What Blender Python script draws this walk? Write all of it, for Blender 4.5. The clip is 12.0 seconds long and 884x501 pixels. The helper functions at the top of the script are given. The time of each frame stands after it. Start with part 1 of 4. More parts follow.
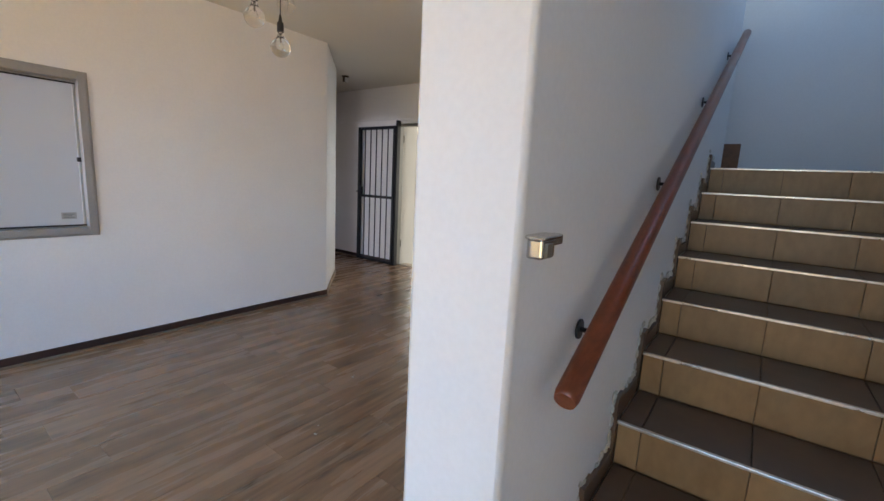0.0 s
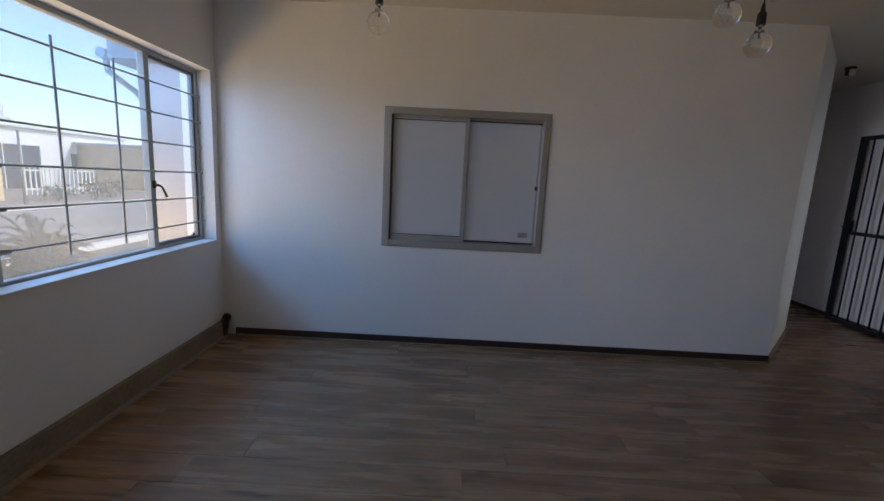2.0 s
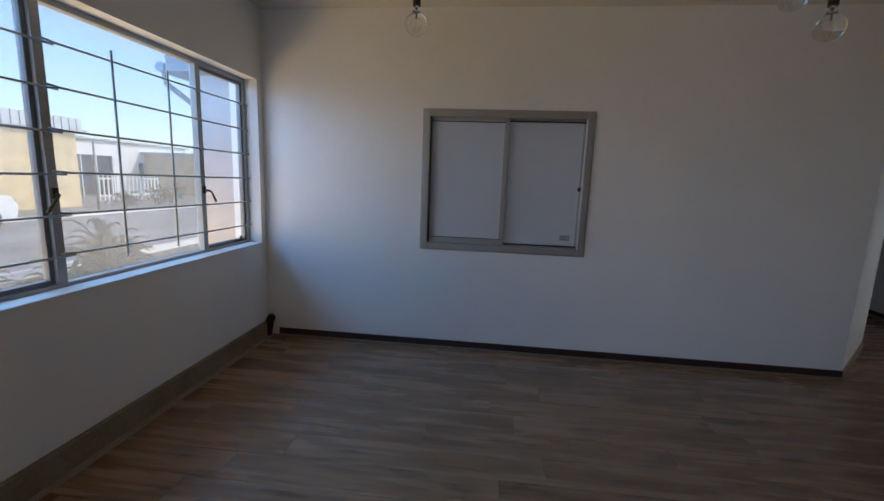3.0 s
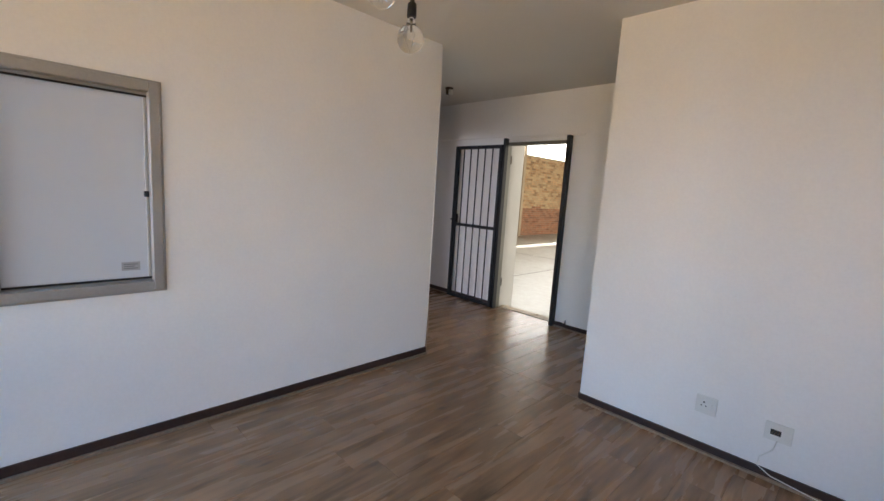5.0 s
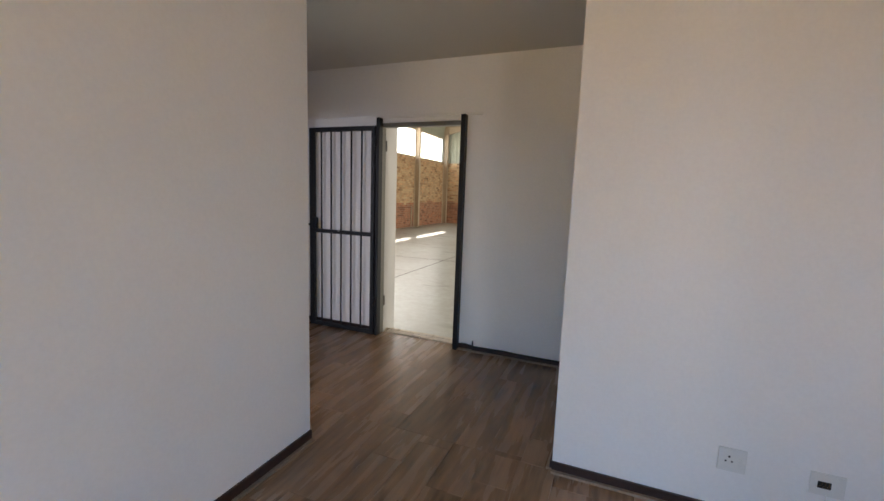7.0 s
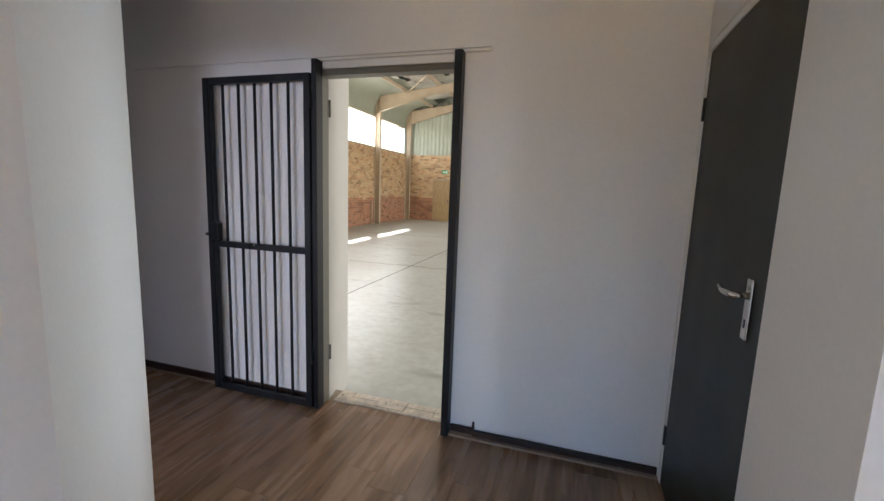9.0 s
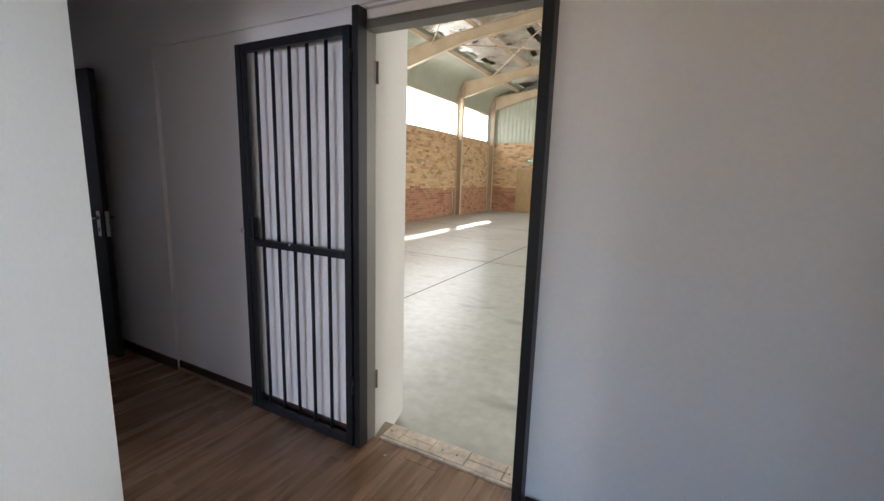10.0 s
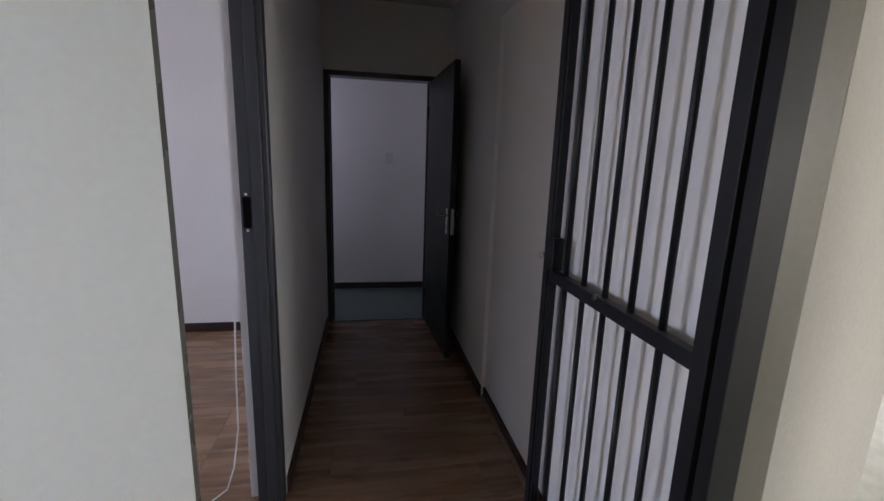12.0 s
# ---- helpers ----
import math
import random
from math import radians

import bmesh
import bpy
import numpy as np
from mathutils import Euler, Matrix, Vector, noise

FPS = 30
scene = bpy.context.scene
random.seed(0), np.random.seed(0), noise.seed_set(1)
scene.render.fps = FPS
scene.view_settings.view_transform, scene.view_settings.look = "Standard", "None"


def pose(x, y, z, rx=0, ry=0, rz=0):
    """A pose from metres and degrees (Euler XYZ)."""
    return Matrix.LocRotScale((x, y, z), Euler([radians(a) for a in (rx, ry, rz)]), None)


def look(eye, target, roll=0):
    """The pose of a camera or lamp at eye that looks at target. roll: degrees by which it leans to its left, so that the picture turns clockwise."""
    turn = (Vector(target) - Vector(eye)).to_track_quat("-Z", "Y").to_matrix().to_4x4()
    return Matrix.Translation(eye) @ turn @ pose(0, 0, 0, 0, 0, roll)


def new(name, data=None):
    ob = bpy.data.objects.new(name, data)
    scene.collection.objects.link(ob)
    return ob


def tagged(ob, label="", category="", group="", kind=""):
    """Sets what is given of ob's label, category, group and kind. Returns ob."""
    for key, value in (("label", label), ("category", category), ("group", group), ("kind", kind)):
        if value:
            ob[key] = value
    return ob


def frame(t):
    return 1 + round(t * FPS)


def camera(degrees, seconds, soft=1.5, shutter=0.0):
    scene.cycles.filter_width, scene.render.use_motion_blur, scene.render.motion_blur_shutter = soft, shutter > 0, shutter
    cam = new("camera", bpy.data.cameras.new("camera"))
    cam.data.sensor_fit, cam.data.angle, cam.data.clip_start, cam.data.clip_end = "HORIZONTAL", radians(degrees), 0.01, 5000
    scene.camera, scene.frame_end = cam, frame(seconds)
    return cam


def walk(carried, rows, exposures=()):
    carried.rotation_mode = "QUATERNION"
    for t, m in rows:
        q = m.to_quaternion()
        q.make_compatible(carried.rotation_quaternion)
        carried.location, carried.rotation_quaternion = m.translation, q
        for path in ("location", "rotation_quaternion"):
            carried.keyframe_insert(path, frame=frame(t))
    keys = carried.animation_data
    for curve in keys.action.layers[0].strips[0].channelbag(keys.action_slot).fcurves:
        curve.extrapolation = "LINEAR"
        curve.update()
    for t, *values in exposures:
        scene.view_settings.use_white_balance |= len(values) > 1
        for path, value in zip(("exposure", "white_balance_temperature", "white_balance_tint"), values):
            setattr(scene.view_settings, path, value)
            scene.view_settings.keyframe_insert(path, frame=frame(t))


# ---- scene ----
cam = camera(92.6, 12.0)
PATH = [
    (0, (-0.017, 0.06, 1.326), (-1.19, 1.646, 0.994), 2.9),
    (0.5, (-0.116, 0.07, 1.322), (-1.681, 1.261, 0.961), 3.7),
    (1, (-0.229, 0.075, 1.361), (-2.024, 0.876, 0.989), 2.6),
    (1.5, (-0.313, 0.145, 1.37), (-2.235, 0.561, 1.005), 2.1),
    (2, (-0.349, 0.226, 1.368), (-2.322, 0.209, 1.038), 2.9),
    (2.5, (-0.411, 0.267, 1.39), (-2.369, 0.023, 1.061), 2.8),
    (2.7, (-0.374, 0.248, 1.361), (-2.328, -0.034, 1.045), 2.3),
    (4.3, (-0.813, 0.298, 1.425), (-2.568, 1.191, 1.07), 2.5),
    (4.5, (-0.901, 0.351, 1.435), (-2.571, 1.404, 1.117), 3.0),
    (5, (-1.083, 0.458, 1.446), (-2.485, 1.857, 1.168), 3.6),
    (5.5, (-1.351, 0.548, 1.442), (-2.479, 2.179, 1.182), 3.2),
    (6, (-1.625, 0.684, 1.438), (-2.553, 2.432, 1.152), 3.1),
    (6.5, (-1.914, 0.889, 1.445), (-2.783, 2.668, 1.162), 2.4),
    (7, (-2.178, 1.121, 1.441), (-2.935, 2.953, 1.173), 2.0),
    (7.5, (-2.379, 1.424, 1.444), (-2.986, 3.306, 1.149), 2.0),
    (7.7, (-2.464, 1.563, 1.448), (-3.028, 3.458, 1.152), 2.3),
    (9.3, (-2.916, 2.672, 1.418), (-3.515, 4.559, 1.134), 1.9),
    (9.5, (-2.945, 2.792, 1.422), (-3.659, 4.635, 1.115), 2.0),
    (10, (-3.041, 3.12, 1.407), (-3.976, 4.854, 1.062), 1.7),
    (10.5, (-3.14, 3.41, 1.393), (-4.472, 4.86, 1.04), 1.5),
    (11, (-3.274, 3.646, 1.39), (-4.952, 4.669, 1.017), 1.6),
    (11.5, (-3.492, 3.848, 1.395), (-5.276, 4.664, 1.008), 2.1),
    (12, (-3.723, 4.025, 1.387), (-5.651, 4.378, 0.991), 1.9),
]
EXPOSURE = [(0.0, 2.18, 6500, 10), (0.5, 1.95, 6300, 10), (1.0, 1.73, 6300, 10), (1.5, 1.72, 6300, 10), (2.1, 0.50, 5900, 11), (2.7, 0.24, 5800, 10), (3.5, 1.73, 6300, 10), (4.3, 2.3, 6500, 10), (5.8, 2.1, 6650, 12), (7.0, 1.93, 6650, 12), (7.7, 1.76, 6500, 12), (9.5, 2.34, 6180, 11), (10.3, 2.12, 6230, 13), (11.0, 1.83, 6330, 16), (11.5, 1.73, 6250, 14), (12.0, 2.02, 6250, 12)]
walk(cam, [(t, look(eye, target, roll)) for t, eye, target, roll in PATH], EXPOSURE)

# ---- light ----
world = bpy.data.worlds.new("sky")
scene.world = world
world.use_nodes = True
_sky = world.node_tree.nodes.new("ShaderNodeTexSky")
_sky.sky_type, _sky.sun_disc = "NISHITA", False
_sky.sun_elevation, _sky.sun_rotation = radians(34), radians(-25)
world.node_tree.links.new(_sky.outputs[0], world.node_tree.nodes["Background"].inputs[0])
world.node_tree.nodes["Background"].inputs[1].default_value = 0.15


def sun_lamp(azimuth, elevation, strength):
    lamp = bpy.data.lights.new("sun", "SUN")
    lamp.energy, lamp.angle, lamp.color = strength, radians(1.6), (1.0, 0.93, 0.82)
    ob = new("sun", lamp)
    a, e = radians(azimuth), radians(elevation)
    toward = Vector((math.sin(a) * math.cos(e), math.cos(a) * math.cos(e), math.sin(e)))
    ob.matrix_world = look(toward * 40, (0, 0, 0))


DAYLIGHT = 0.60


# an added panel of daylight; not every one has a built opening
def area_lamp(eye, target, w, h, watts, color, spread=180):
    lamp = bpy.data.lights.new("added_daylight", "AREA")
    lamp.shape, lamp.size, lamp.size_y, lamp.energy, lamp.color = "RECTANGLE", w, h, watts * DAYLIGHT, color
    lamp.spread = radians(spread)
    ob = new("added_daylight", lamp)
    ob.matrix_world = look(eye, target)


SKY_BLUE, BOUNCE = (0.16, 0.48, 1.0), (1.0, 0.65, 0.23)
sun_lamp(-25, 34, 1.5)
# panels standing in for sky and sunlit street, outside front window and unseen front door
area_lamp((-2.5, -3.2, 2.85), (-2.5, 0, 2.85), 3.4, 1.7, 136, SKY_BLUE)
area_lamp((-2.5, -3.2, 0.30), (-2.5, 0, 0.30), 3.4, 1.5, 96, BOUNCE)
area_lamp((0.4, -3.2, 2.20), (0.15, 0, 2.20), 1.6, 1.6, 7, SKY_BLUE)
area_lamp((0.4, -3.2, 0.55), (0.15, 0, 0.55), 1.6, 1.6, 5, BOUNCE)
# added pair set aside to brighten the gate wall but not the stairs
area_lamp((1.5, -3.1, 2.20), (-2.5, 1.6, 2.20), 1.0, 1.6, 46, SKY_BLUE)
area_lamp((1.5, -3.1, 0.55), (-2.5, 1.6, 0.55), 1.0, 1.6, 29, BOUNCE)
# added lamp in the hatch room's unseen window opening
area_lamp((-5.75, -1.80, 1.45), (-5.2, 3.6, 1.2), 1.6, 1.1, 42, (0.76, 0.79, 1.0))
# added lamps out of view: upstairs window opening, and washroom wall without a window
area_lamp((1.02, 2.65, 4.1), (0.3, 4.6, 2.9), 1.3, 1.2, 6, (0.28, 0.53, 1.0))
area_lamp((-7.95, 2.52, 1.7), (-7.95, 4, 1.3), 0.5, 0.8, 2.7, (0.78, 0.76, 1.0))
# warehouse strip window, and an added lamp at an unseen loading-door opening
area_lamp((-11.24, 13.4, 3.7), (0, 13.4, 3.5), 16.4, 1.25, 250, (1.0, 0.95, 0.86))
area_lamp((8.95, 13, 2.1), (-5, 13, 0.5), 9.5, 4.0, 680, (1.0, 0.93, 0.83))
# added unseen lamp under the hall roof, brightening the floor at the doorway
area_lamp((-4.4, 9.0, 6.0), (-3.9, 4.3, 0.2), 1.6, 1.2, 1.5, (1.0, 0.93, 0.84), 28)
# added narrow lamp in the doorway's opening, brightening the diagonal wall as hall daylight
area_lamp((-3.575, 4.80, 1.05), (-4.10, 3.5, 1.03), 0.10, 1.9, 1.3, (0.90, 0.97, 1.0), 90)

# ---- materials ----


def material(name, base, rough=0.6, metal=0.0, var=0.08, scale=3.0, fine=60.0, bump=0.05, dark=None, stretch=(1, 1, 1), island=0.0, obj_var=0.0, spec=0.5, dist=0.002, alt=None, knots=None, spot=(0.05, 0.034, 0.025), spot_max=0.6):
    m = bpy.data.materials.new(name)
    m.use_nodes = True
    nt = m.node_tree
    n, l = nt.nodes, nt.links
    b = n["Principled BSDF"]
    b.inputs["Roughness"].default_value, b.inputs["Metallic"].default_value = rough, metal
    b.inputs["Specular IOR Level"].default_value = spec
    tc = n.new("ShaderNodeTexCoord")
    mp = n.new("ShaderNodeMapping")
    mp.inputs["Scale"].default_value = stretch
    l.new(tc.outputs["Object"], mp.inputs[0])
    big = n.new("ShaderNodeTexNoise")
    big.inputs["Scale"].default_value, big.inputs["Detail"].default_value = scale, 5
    small = n.new("ShaderNodeTexNoise")
    small.inputs["Scale"].default_value, small.inputs["Detail"].default_value = fine, 3
    l.new(mp.outputs[0], big.inputs["Vector"])
    l.new(mp.outputs[0], small.inputs["Vector"])
    if obj_var:
        oi = n.new("ShaderNodeObjectInfo")
        add = n.new("ShaderNodeVectorMath")
        add.operation = "MULTIPLY_ADD"
        cmb = n.new("ShaderNodeCombineXYZ")
        l.new(oi.outputs["Random"], cmb.inputs[0])
        l.new(oi.outputs["Random"], cmb.inputs[1])
        add.inputs[1].default_value = (37, 53, 0)
        l.new(cmb.outputs[0], add.inputs[0])
        l.new(mp.outputs[0], add.inputs[2])
        l.new(add.outputs[0], big.inputs["Vector"])
        l.new(add.outputs[0], small.inputs["Vector"])
    mixf = n.new("ShaderNodeMath")
    mixf.operation = "MULTIPLY_ADD"
    l.new(small.outputs["Fac"], mixf.inputs[0])
    mixf.inputs[1].default_value = 0.4
    half = n.new("ShaderNodeMath")
    half.operation = "MULTIPLY"
    l.new(big.outputs["Fac"], half.inputs[0])
    half.inputs[1].default_value = 0.6
    l.new(half.outputs[0], mixf.inputs[2])
    ramp = n.new("ShaderNodeValToRGB")
    c = Vector(base)
    d = Vector(dark) if dark else c * (1 - 2.5 * var)
    ramp.color_ramp.elements[0].position, ramp.color_ramp.elements[1].position = 0.35, 0.62
    ramp.color_ramp.elements[0].color = (max(d[0], 0), max(d[1], 0), max(d[2], 0), 1)
    ramp.color_ramp.elements[1].color = (min(c[0] * (1 + var), 1), min(c[1] * (1 + var), 1), min(c[2] * (1 + var), 1), 1)
    l.new(mixf.outputs[0], ramp.inputs[0])
    out = ramp.outputs[0]
    if island or obj_var:
        src = n.new("ShaderNodeObjectInfo").outputs["Random"] if obj_var else n.new("ShaderNodeNewGeometry").outputs["Random Per Island"]
        hs = n.new("ShaderNodeHueSaturation")
        rng = n.new("ShaderNodeMapRange")
        k = island or obj_var
        rng.inputs["To Min"].default_value, rng.inputs["To Max"].default_value = 1 - k, 1 + k
        l.new(src, rng.inputs["Value"])
        l.new(rng.outputs[0], hs.inputs["Value"])
        l.new(out, hs.inputs["Color"])
        out = hs.outputs[0]
    if alt:
        src = n.new("ShaderNodeObjectInfo").outputs["Random"] if obj_var else n.new("ShaderNodeNewGeometry").outputs["Random Per Island"]
        fr = n.new("ShaderNodeMath")
        fr.operation = "FRACT"
        mu = n.new("ShaderNodeMath")
        mu.operation = "MULTIPLY"
        mu.inputs[1].default_value = 7.31
        l.new(src, mu.inputs[0])
        l.new(mu.outputs[0], fr.inputs[0])
        mx = n.new("ShaderNodeMix")
        mx.data_type = "RGBA"
        l.new(fr.outputs[0], mx.inputs["Factor"])
        l.new(out, mx.inputs["A"])
        mx.inputs["B"].default_value = (*alt, 1)
        out = mx.outputs["Result"]
    if knots:
        kn = n.new("ShaderNodeTexNoise")
        kn.inputs["Scale"].default_value, kn.inputs["Detail"].default_value = 1.0, 2
        km = n.new("ShaderNodeMapping")
        l.new(big.inputs["Vector"].links[0].from_socket, km.inputs[0])
        km.inputs["Scale"].default_value = knots
        l.new(km.outputs[0], kn.inputs["Vector"])
        kr = n.new("ShaderNodeMapRange")
        kr.inputs["From Min"].default_value, kr.inputs["From Max"].default_value = 0.595, 0.73
        kr.inputs["To Max"].default_value = spot_max
        l.new(kn.outputs["Fac"], kr.inputs["Value"])
        mx = n.new("ShaderNodeMix")
        mx.data_type = "RGBA"
        l.new(kr.outputs[0], mx.inputs["Factor"])
        l.new(out, mx.inputs["A"])
        mx.inputs["B"].default_value = (*spot, 1)
        out = mx.outputs["Result"]
    l.new(out, b.inputs["Base Color"])
    rr = n.new("ShaderNodeMapRange")
    rr.inputs["To Min"].default_value, rr.inputs["To Max"].default_value = max(rough - 0.1, 0.02), min(rough + 0.1, 1)
    l.new(big.outputs["Fac"], rr.inputs["Value"])
    l.new(rr.outputs[0], b.inputs["Roughness"])
    if bump:
        bp = n.new("ShaderNodeBump")
        bp.inputs["Strength"].default_value, bp.inputs["Distance"].default_value = min(bump * 4, 1), dist
        l.new(mixf.outputs[0], bp.inputs["Height"])
        l.new(bp.outputs[0], b.inputs["Normal"])
    return m


def glass_material(name, tint=(0.97, 0.98, 0.98), rough=0.0):
    m = bpy.data.materials.new(name)
    m.use_nodes = True
    b = m.node_tree.nodes["Principled BSDF"]
    b.inputs["Transmission Weight"].default_value, b.inputs["IOR"].default_value = 1.0, 1.45
    b.inputs["Roughness"].default_value = rough
    b.inputs["Base Color"].default_value = (*tint, 1)
    return m


def pane_material(name, gloss=0.04, dusty=0.0, tint=(0.95, 0.96, 0.96)):
    """Thin clear window glass: straight through, with a faint reflection."""
    m = bpy.data.materials.new(name)
    m.use_nodes = True
    n, l = m.node_tree.nodes, m.node_tree.links
    n.remove(n["Principled BSDF"])
    clear, shine, mix = n.new("ShaderNodeBsdfTransparent"), n.new("ShaderNodeBsdfGlossy"), n.new("ShaderNodeMixShader")
    clear.inputs[0].default_value = (*tint, 1)
    shine.inputs["Roughness"].default_value = 0.02
    mix.inputs[0].default_value = gloss
    l.new(clear.outputs[0], mix.inputs[1])
    l.new(shine.outputs[0], mix.inputs[2])
    dust, film = n.new("ShaderNodeBsdfTranslucent"), n.new("ShaderNodeMixShader")
    dust.inputs[0].default_value = (0.8, 0.78, 0.74, 1)
    smear, ramp = n.new("ShaderNodeTexNoise"), n.new("ShaderNodeMapRange")
    smear.inputs["Scale"].default_value = 2.5
    ramp.inputs["To Max"].default_value = dusty
    l.new(smear.outputs["Fac"], ramp.inputs["Value"])
    l.new(ramp.outputs[0], film.inputs[0])
    l.new(mix.outputs[0], film.inputs[1])
    l.new(dust.outputs[0], film.inputs[2])
    l.new(film.outputs[0], n["Material Output"].inputs[0])
    return m


def film_material(name, base):
    """Glass behind a pale frosted film: it scatters light back and through, under a soft sheen."""
    m = bpy.data.materials.new(name)
    m.use_nodes = True
    n, l = m.node_tree.nodes, m.node_tree.links
    b = n["Principled BSDF"]
    b.inputs["Roughness"].default_value, b.inputs["Specular IOR Level"].default_value = 0.38, 0.4
    tc, blot, ramp = n.new("ShaderNodeTexCoord"), n.new("ShaderNodeTexNoise"), n.new("ShaderNodeValToRGB")
    blot.inputs["Scale"].default_value, blot.inputs["Detail"].default_value = 2.2, 6
    ramp.color_ramp.elements[0].color = (base[0] * 0.94, base[1] * 0.95, base[2] * 0.95, 1)
    ramp.color_ramp.elements[1].color = (*base, 1)
    l.new(tc.outputs["Object"], blot.inputs["Vector"])
    l.new(blot.outputs["Fac"], ramp.inputs[0])
    l.new(ramp.outputs[0], b.inputs["Base Color"])
    back, mix = n.new("ShaderNodeBsdfTranslucent"), n.new("ShaderNodeMixShader")
    back.inputs[0].default_value = (0.7, 0.72, 0.73, 1)
    mix.inputs[0].default_value = 0.22
    l.new(b.outputs[0], mix.inputs[1])
    l.new(back.outputs[0], mix.inputs[2])
    l.new(mix.outputs[0], n["Material Output"].inputs[0])
    return m


PAINT = material("wall_paint", (0.85, 0.835, 0.81), 0.66, var=0.016, scale=1.6, fine=70, bump=0.05)
# cream plaster, base lowered to put back shade the added hall lamp removes
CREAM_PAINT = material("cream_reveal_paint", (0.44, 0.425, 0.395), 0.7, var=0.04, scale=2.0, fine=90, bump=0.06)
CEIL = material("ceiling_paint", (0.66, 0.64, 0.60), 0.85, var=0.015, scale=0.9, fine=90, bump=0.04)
LAMINATE = material("oak_laminate", (0.312, 0.184, 0.104), 0.27, var=0.10, scale=1.25, fine=4.5, bump=0.012, dark=(0.155, 0.090, 0.050), stretch=(8.0, 0.75, 1), obj_var=0.03, knots=(1.7, 4.6, 1), spot_max=0.6)
LAM_BED = material("laminate_underlay", (0.05, 0.04, 0.03), 0.9)
SKIRT = material("dark_skirting", (0.040, 0.018, 0.014), 0.5, var=0.15, scale=6, fine=40)
BEAD = material("pale_quarter_round", (0.33, 0.24, 0.17), 0.5, var=0.12, scale=8, stretch=(4, 4, 1))
CEMENT = material("raw_cement", (0.26, 0.21, 0.13), 0.85, var=0.12, scale=5, fine=50, bump=0.12, dark=(0.17, 0.13, 0.08))
ALU = material("anodised_aluminium", (0.41, 0.40, 0.38), 0.42, 0.55, var=0.03, fine=90, bump=0.01)
STEEL_GREY = material("grey_enamel", (0.165, 0.155, 0.13), 0.32, 0.0, var=0.05, scale=5, bump=0.02)
GATE_PAINT = material("charcoal_gate_paint", (0.014, 0.015, 0.018), 0.42, 0.0, var=0.1, scale=8, fine=70, bump=0.03, spec=0.3)
DOOR_DARK = material("charcoal_door_paint", (0.018, 0.023, 0.021), 0.45, 0.0, var=0.06, scale=4, fine=80, bump=0.03, spec=0.3)
FRAME_DARK = material("dark_grey_frame_paint", (0.050, 0.055, 0.066), 0.32, 0.0, var=0.07, scale=5, bump=0.02)
CHROME = material("brushed_chrome", (0.62, 0.61, 0.58), 0.22, 1.0, var=0.03, fine=140, bump=0.01)
WIN_STEEL = material("window_steel_paint", (0.42, 0.43, 0.43), 0.45, 0.0, var=0.06, fine=70, bump=0.02)
BAR_STEEL = material("burglar_bar_paint", (0.17, 0.17, 0.18), 0.45, 0.0, var=0.06, fine=70, bump=0.02)
BRONZE = material("old_bronze", (0.10, 0.07, 0.04), 0.4, 0.8, var=0.2, fine=40)
GLASS = pane_material("clear_pane", 0.07)
HATCH_GLASS = film_material("frosted_film_pane", (0.58, 0.59, 0.595))
# dust film, made heavier so it also veils the street with bright haze
DUSTY_GLASS = pane_material("dusty_window_glass", 0.04, 0.19)
BULB_GLASS = glass_material("bulb_glass", (0.99, 0.97, 0.93))
BLACK = material("black_bakelite", (0.012, 0.011, 0.011), 0.35, bump=0.0)
WHITE_PLASTIC = material("white_plastic", (0.74, 0.73, 0.69), 0.35, var=0.02, bump=0.0)
NOSING = material("worn_aluminium_nosing", (0.76, 0.69, 0.60), 0.3, 0.9, var=0.1, scale=9, fine=60, bump=0.02)
RAILWOOD = material("varnished_mahogany", (0.20, 0.046, 0.013), 0.33, var=0.07, scale=4, fine=24, stretch=(5, 0.3, 5), bump=0.01, dark=(0.125, 0.027, 0.008))
TILE_RISER = material("ochre_riser_tile", (0.37, 0.218, 0.098), 0.40, var=0.05, scale=2.6, fine=18, bump=0.015, dark=(0.27, 0.155, 0.068), stretch=(1.6, 1, 0.9), obj_var=0.07)
TILE_TREAD = material("brown_tread_tile", (0.118, 0.070, 0.044), 0.36, var=0.08, scale=3, fine=14, bump=0.004, obj_var=0.08)
GROUT = material("brown_grout", (0.20, 0.125, 0.068), 0.9, var=0.1)
CONCRETE = material("worn_concrete_floor", (0.41, 0.43, 0.395), 0.34, var=0.12, scale=0.55, fine=11, bump=0.08, dark=(0.34, 0.335, 0.295), dist=0.004, knots=(1.5, 3.4, 1), spot=(0.20, 0.19, 0.155), spot_max=0.65)
BRICK = material("stock_brick", (0.40, 0.225, 0.11), 0.85, var=0.2, scale=6, fine=40, bump=0.15, obj_var=0.40, alt=(0.50, 0.36, 0.20))
BRICK_JOINED = material("stock_brick_joined", (0.40, 0.225, 0.11), 0.85, var=0.2, scale=6, fine=40, bump=0.15, island=0.40, alt=(0.50, 0.36, 0.20))
BRICK_LOW = material("red_stock_brick", (0.32, 0.132, 0.066), 0.85, var=0.2, scale=6, fine=40, bump=0.15, obj_var=0.40, alt=(0.34, 0.175, 0.10))
BRICK_LOW_JOINED = material("red_stock_brick_joined", (0.32, 0.132, 0.066), 0.85, var=0.2, scale=6, fine=40, bump=0.15, island=0.40, alt=(0.34, 0.175, 0.10))
MORTAR = material("grey_mortar", (0.34, 0.285, 0.21), 0.95, var=0.1, fine=50, bump=0.1)
CREAM_STEEL = material("cream_steel_paint", (0.42, 0.33, 0.225), 0.5, 0.0, var=0.08, scale=2, fine=30, bump=0.02)
